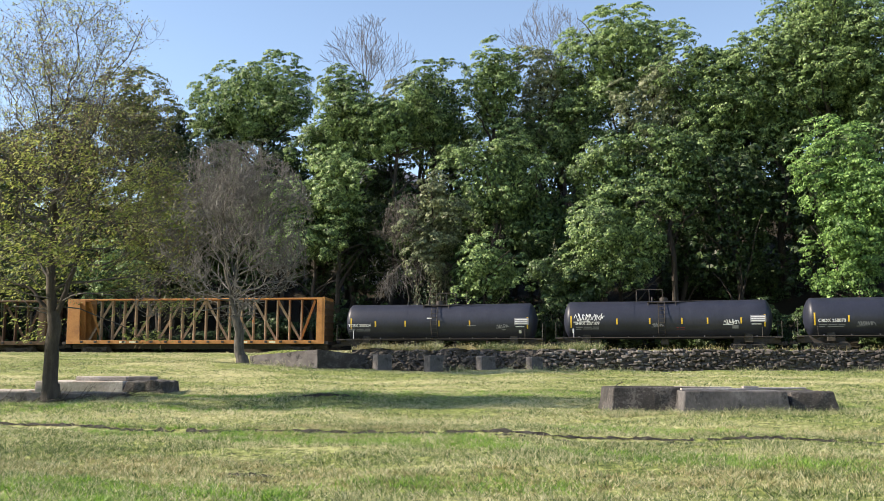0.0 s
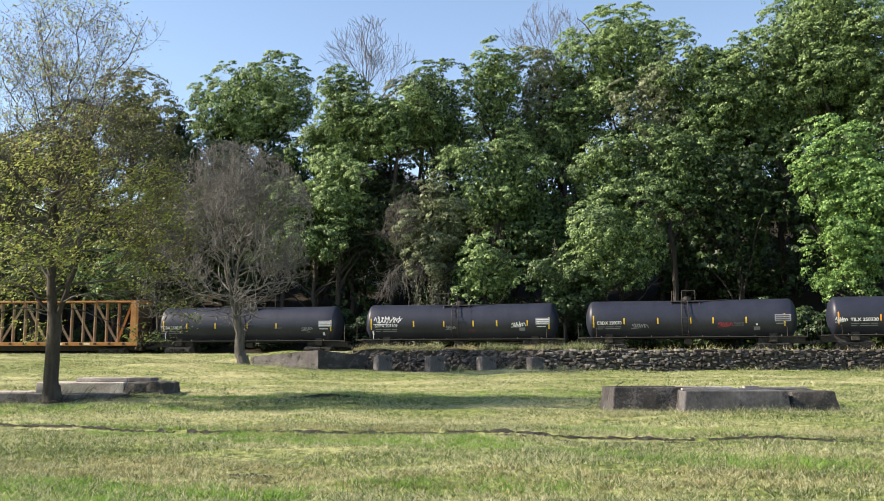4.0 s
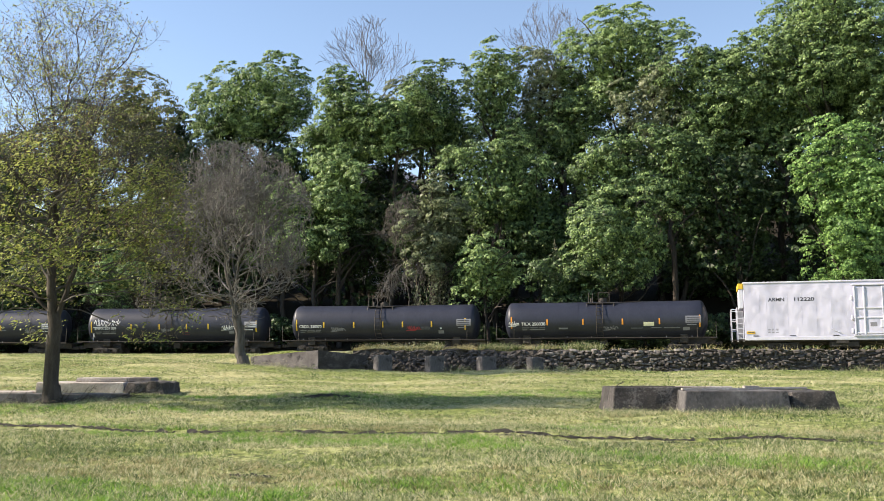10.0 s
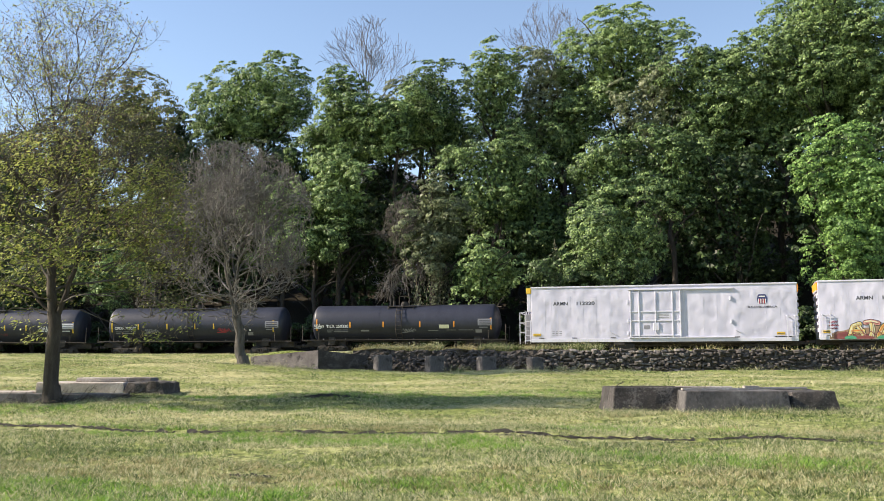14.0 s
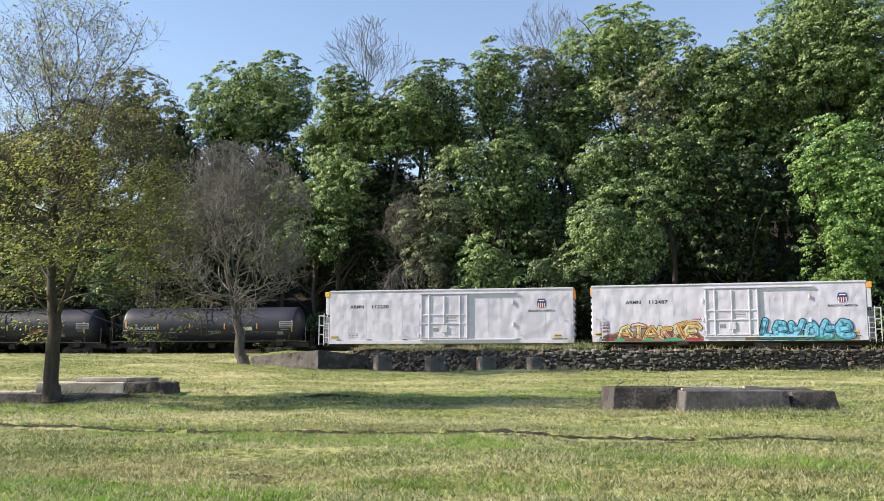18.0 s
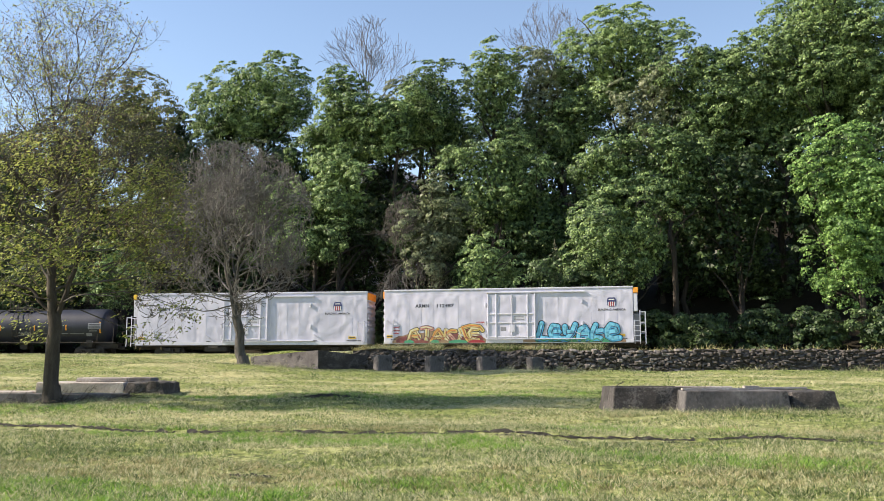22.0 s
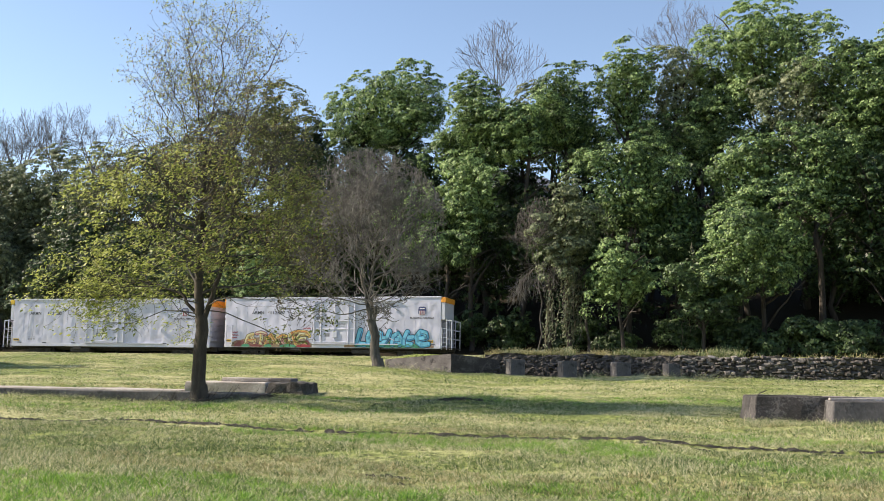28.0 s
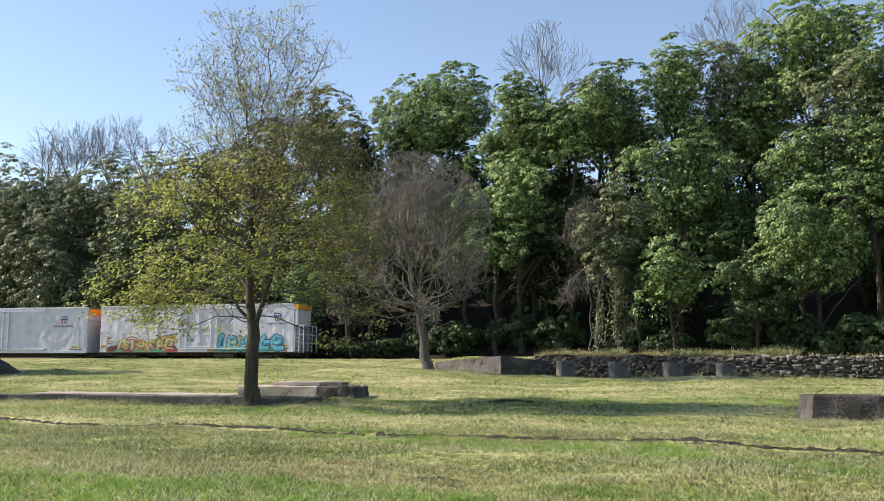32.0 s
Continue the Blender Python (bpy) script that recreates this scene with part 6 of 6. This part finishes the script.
def blades(name, count, box_, tall, wide, seed, label, mat=GRASS, keep=None, lean=0.85):
    """A field of single grass blades standing on the ground."""
    rng = np.random.RandomState(seed)
    x0, x1, y0, y1 = box_
    tuft = count // 14
    ox, oy = np.repeat(rng.normal(0, 1, (2, tuft, 14)), 1, 2).reshape(2, -1)
    x = np.repeat(x0 + (x1 - x0) * rng.rand(tuft), 14) + ox * wide * 5.5
    y = np.repeat(y0 + (y1 - y0) * rng.rand(tuft), 14) + oy * wide * 5.5
    if keep is not None:
        k = keep(x, y, rng)
        x, y, ox, oy = x[k], y[k], ox[k], oy[k]
    n = len(x)
    z = ground_z(x, y)
    clump = 0.45 + 0.9 * np.clip(wobble(x, y, 55.0, seed) * 2.2 + 0.25, 0, 1) + 0.3 * (wobble(x, y, 17.0, seed + 2) > 0) + 0.5 * (wobble(x, y, 5.0, seed) > 0.1) + 0.7 * np.clip(wobble(x, y, 1.1, seed + 1), 0, 1)
    h = tall * rng.uniform(0.5, 1.3, n) * clump
    a = rng.uniform(0, 6.28, n)
    w = wide * rng.uniform(0.6, 1.2, n)
    dx, dy = np.cos(a) * w, np.sin(a) * w
    lx, ly = (rng.normal(0, lean, n) + ox * 0.45) * h, (rng.normal(0, lean, n) + oy * 0.45) * h
    v = np.stack([np.stack([x - dx, y - dy, z - 0.01], 1), np.stack([x + dx, y + dy, z - 0.01], 1), np.stack([x + lx, y + ly, z + h], 1)], 1).reshape(-1, 3)
    me = array_mesh(name, v, np.arange(3 * n).reshape(-1, 3), mat)
    return tagged(new(name, me), label, "grass", kind="stuff")


def clear(x, y, rng):
    """Leaves out the footprints of the concrete, and the view's far sides."""
    a = (x > 3.8) & (x < 9.05) & (y > 20.8) & (y < 23.4)
    b = (x > -33) & (x < -8.45) & (y > 25.15) & (y < 25.6)
    c = (x > -12.3) & (x < -8.1) & (y > 28.3) & (y < 30.3)
    rut = rut_y(x)
    d = (y - rut > -0.2) & (y - rut < 0.07) & (rng.rand(len(x)) < 0.93)
    wedge = (x < 0.52 * y + 1) & (x > -0.78 * y - 1)
    bare = wobble(x * 0.7, y, 1.6, 77) > 0.52
    return ~(a | b | c | d) & wedge & ~(bare & (rng.rand(len(x)) < 0.75))


blades("lawn_grass", 330000, (-14, 10, 8.6, 17.5), 0.036, 0.0075, 31, "short lawn grass of mixed green and straw", keep=clear)
blades("lawn_grass", 230000, (-24, 16, 17, 30), 0.036, 0.011, 32, "short lawn grass of mixed green and straw", keep=clear)
blades("lawn_grass", 170000, (-42, 28, 29, 66), 0.045, 0.020, 33, "rough lawn grass of mixed green and straw", keep=lambda x, y, r: clear(x, y, r) & ((y < 52) | (x < -9)))
blades("lush_grass", 260000, (-14, 10, 8.6, 17.5), 0.044, 0.0075, 38, "patches of lush bright green grass", mat=GRASS_LUSH,
       keep=lambda x, y, r: clear(x, y, r) & (wobble(x * 0.45, y, 1.3, 91) + 0.75 * (y < 10.75 + 0.3 * np.sin(x * 1.3)) * (x < -1.4) + 0.15 * (y > 13.3) * (x < -3) > 0.22 + 0.1 * r.rand(len(x))))
blades("lush_grass", 120000, (-24, 16, 17, 30), 0.040, 0.010, 39, "patches of lush bright green grass", mat=GRASS_LUSH, keep=lambda x, y, r: clear(x, y, r) & (wobble(x * 0.3, y, 0.7, 92) > 0.16 + 0.1 * r.rand(len(x))))
blades("dry_grass", 200000, (-14, 10, 8.6, 17.5), 0.034, 0.008, 40, "patches of dry straw-coloured mown grass", mat=GRASS_DRY,
       keep=lambda x, y, r: clear(x, y, r) & (wobble(x * 0.4, y, 1.5, 93) + 0.28 * (np.abs(y - 12.0) < 0.8) * (x < -1) + 0.22 * (y < 12.3) * (x > 0.5) > 0.32 + 0.1 * r.rand(len(x))))
blades("dry_grass", 150000, (-34, 22, 17, 50), 0.036, 0.014, 41, "patches of dry straw-coloured mown grass", mat=GRASS_DRY, keep=lambda x, y, r: clear(x, y, r) & (wobble(x * 0.3, y, 0.6, 94) > 0.2 + 0.1 * r.rand(len(x))))
blades("tall_grass", 26000, (-5, 32, 52.62, 54.0), 0.2, 0.014, 34, "long dry grass on top of the stone wall", mat=GRASS_DRY, lean=0.3, keep=lambda x, y, r: (x < 6.5) | (r.rand(len(x)) < 0.06) | ((wobble(x, y, 1.6, 8) > 0.42) & (r.rand(len(x)) < 0.5)))
blades("tall_grass", 16000, (-4, 9, 52.55, 53.8), 0.24, 0.014, 42, "long pale green grass on top of the broken wall", lean=0.35, keep=lambda x, y, r: wobble(x, y, 1.4, 9) > -0.1)
blades("tall_grass", 9000, (-30, 32, 50.4, 52), 0.22, 0.012, 35, "long grass at the foot of the wall", keep=lambda x, y, r: ((x < -7) & (x > -11)) | ((x > 3) & (wobble(x, y, 1.2, 5) > 0.1)) | (wobble(x, y, 1.2, 5) > 0.45))
blades("tall_grass", 9000, (3.5, 9.3, 20.3, 21.4), 0.085, 0.006, 36, "grass round the footing", keep=lambda x, y, r: ~((x > 3.9) & (y > 20.75 + 0.75 * (x < 5.3))))
blades("tall_grass", 9000, (-30, -8, 24.6, 25.15), 0.09, 0.005, 37, "grass along the low wall")


def soil_patches():
    """Small bare patches of the lawn strewn with clods of earth."""
    ring = [Vector(p) for p in ((1, 0, 0), (0.3, 0.9, 0), (-0.8, 0.6, 0), (-0.8, -0.6, 0), (0.3, -0.9, 0))]
    for x, y, r, count, seed in ((-2.34, 11.75, 0.2, 90, 1), (-3.3, 26.4, 0.7, 130, 2), (-2.1, 11.3, 0.12, 40, 4)):
        rng = np.random.RandomState(seed)
        v, f = [], []
        for k in range(count):
            a, q = rng.uniform(0, 6.28), r * rng.uniform(0, 1) ** 0.7
            px, py = x + q * math.cos(a) * 1.5, y + q * math.sin(a) * 0.55
            size = (0.012 + 0.055 * r) * rng.uniform(0.5, 1.6)
            low = float(ground_z(px, py))
            m, n = pose(px, py, low + 0.004, 0, 0, rng.uniform(0, 360)), len(v)
            for p in ring:
                v.append(m @ (p * size * rng.uniform(0.7, 1.4)))
            for p in ring:
                v.append(m @ (p * size * rng.uniform(0.4, 0.9) + Vector((0, 0, size * rng.uniform(0.5, 1.1) * (1.0 - 0.6 * q / r)))))
            v.append(m @ Vector((0, 0, size * rng.uniform(0.9, 1.5) * (1.0 - 0.6 * q / r))))
            for i in range(5):
                b = (i + 1) % 5
                f += [(n + i, n + b, n + 5 + b, n + 5 + i), (n + 5 + i, n + 5 + b, n + 10)]
        tagged(new("soil_patch", mesh_data("soil_patch", v, f, SOIL)), "bare patch of dark clodded soil in the grass", "soil", "soil patches on the lawn")


soil_patches()


def fallen_branches():
    """Fallen sticks lying by the foot of the tall tree."""
    rng = np.random.RandomState(9)
    for i in range(14):
        x, y = rng.uniform(-12.5, -8.2), rng.uniform(24.2, 25.0)
        if i > 10:
            x, y = -9.0 + 0.25 * (i - 11), 24.95
        z = float(ground_z(x, y)) + 0.02
        a, n = rng.uniform(-0.5, 0.5), rng.uniform(0.5, 1.3)
        pts = [Vector((0, 0, 0))]
        for k in range(6):
            pts.append(pts[-1] + Vector((math.cos(a) * n / 6, math.sin(a) * n / 12, rng.uniform(-0.02, 0.09) if k < 3 else rng.uniform(-0.09, 0.03))))
        lines = [(pts, [0.02, 0.018, 0.016, 0.014, 0.011, 0.009, 0.006])]
        lines.append(([pts[3], pts[3] + Vector((0.12, 0, 0.16)), pts[3] + Vector((0.2, 0.03, 0.3))], [0.012, 0.009, 0.005]))
        ob = tagged(new("fallen_branch", tubes(lines, "fallen_branch", BARK)), "dead fallen branch lying in the grass", "branch", "fallen branches by the tree")
        ob.matrix_world = pose(x, y, z)


fallen_branches()


def rut():
    """A soil-dark strip that stands for the shadow along the old wheel rut."""
    rng = np.random.RandomState(6)
    v, f = [], []
    for shift, wide, gap in ((0.0, 0.42, -0.55), (-0.42, 0.3, 0.1)):
        xs = np.arange(-30, 20, 0.07)
        for i, x in enumerate(xs):
            w = wide * (0.03 * (1 + 0.3 * math.sin(x * 1.7) + 0.5 * math.sin(x * 9.6)) + rng.uniform(0, 0.08) + 0.012)
            for k in (-0.5, 0.2, 1.0):
                y = float(rut_y(x)) + shift + k * w + rng.uniform(-0.02, 0.02)
                v.append((x, y, float(ground_z(x, y)) + 0.004 + rng.uniform(0, 0.03)))
            if i and wobble(x, shift, 8.0, 14) > gap:
                for k in (0, 1):
                    a = len(v) - 6 + k
                    f.append((a, a + 3, a + 4, a + 1))
    tagged(new("wheel_rut_shadow", mesh_data("wheel_rut_shadow", v, f, SOIL)), "soil-coloured strip standing for the shadow in an old wheel rut across the lawn", "rut", kind="structure")


rut()


# ---------------------------------------------------------------- movement
TRAIN = [(0, 64.05), (6, 39.6), (9, 27.4), (13, 11.3), (19, -13.64), (23, -30.55), (28, -52.75), (32, -70.99)]


def motions():
    for ob, offset in CARS:
        rows = []
        for t, s in TRAIN:
            x, y, z, a = on_track(s + offset)
            rows.append((t, pose(x, y, z, 0, 0, -math.degrees(a))))
        walk(ob, rows)
    times = [i * 0.15 for i in range(214)]
    run = np.interp(times, [t for t, s in TRAIN], [s for t, s in TRAIN])
    for w, k in WHEELS:
        walk(w, [(t, pose(k, 0, 0.46, 0, math.degrees((s - 64.05) / 0.46), 0)) for t, s in zip(times, run)])


motions()
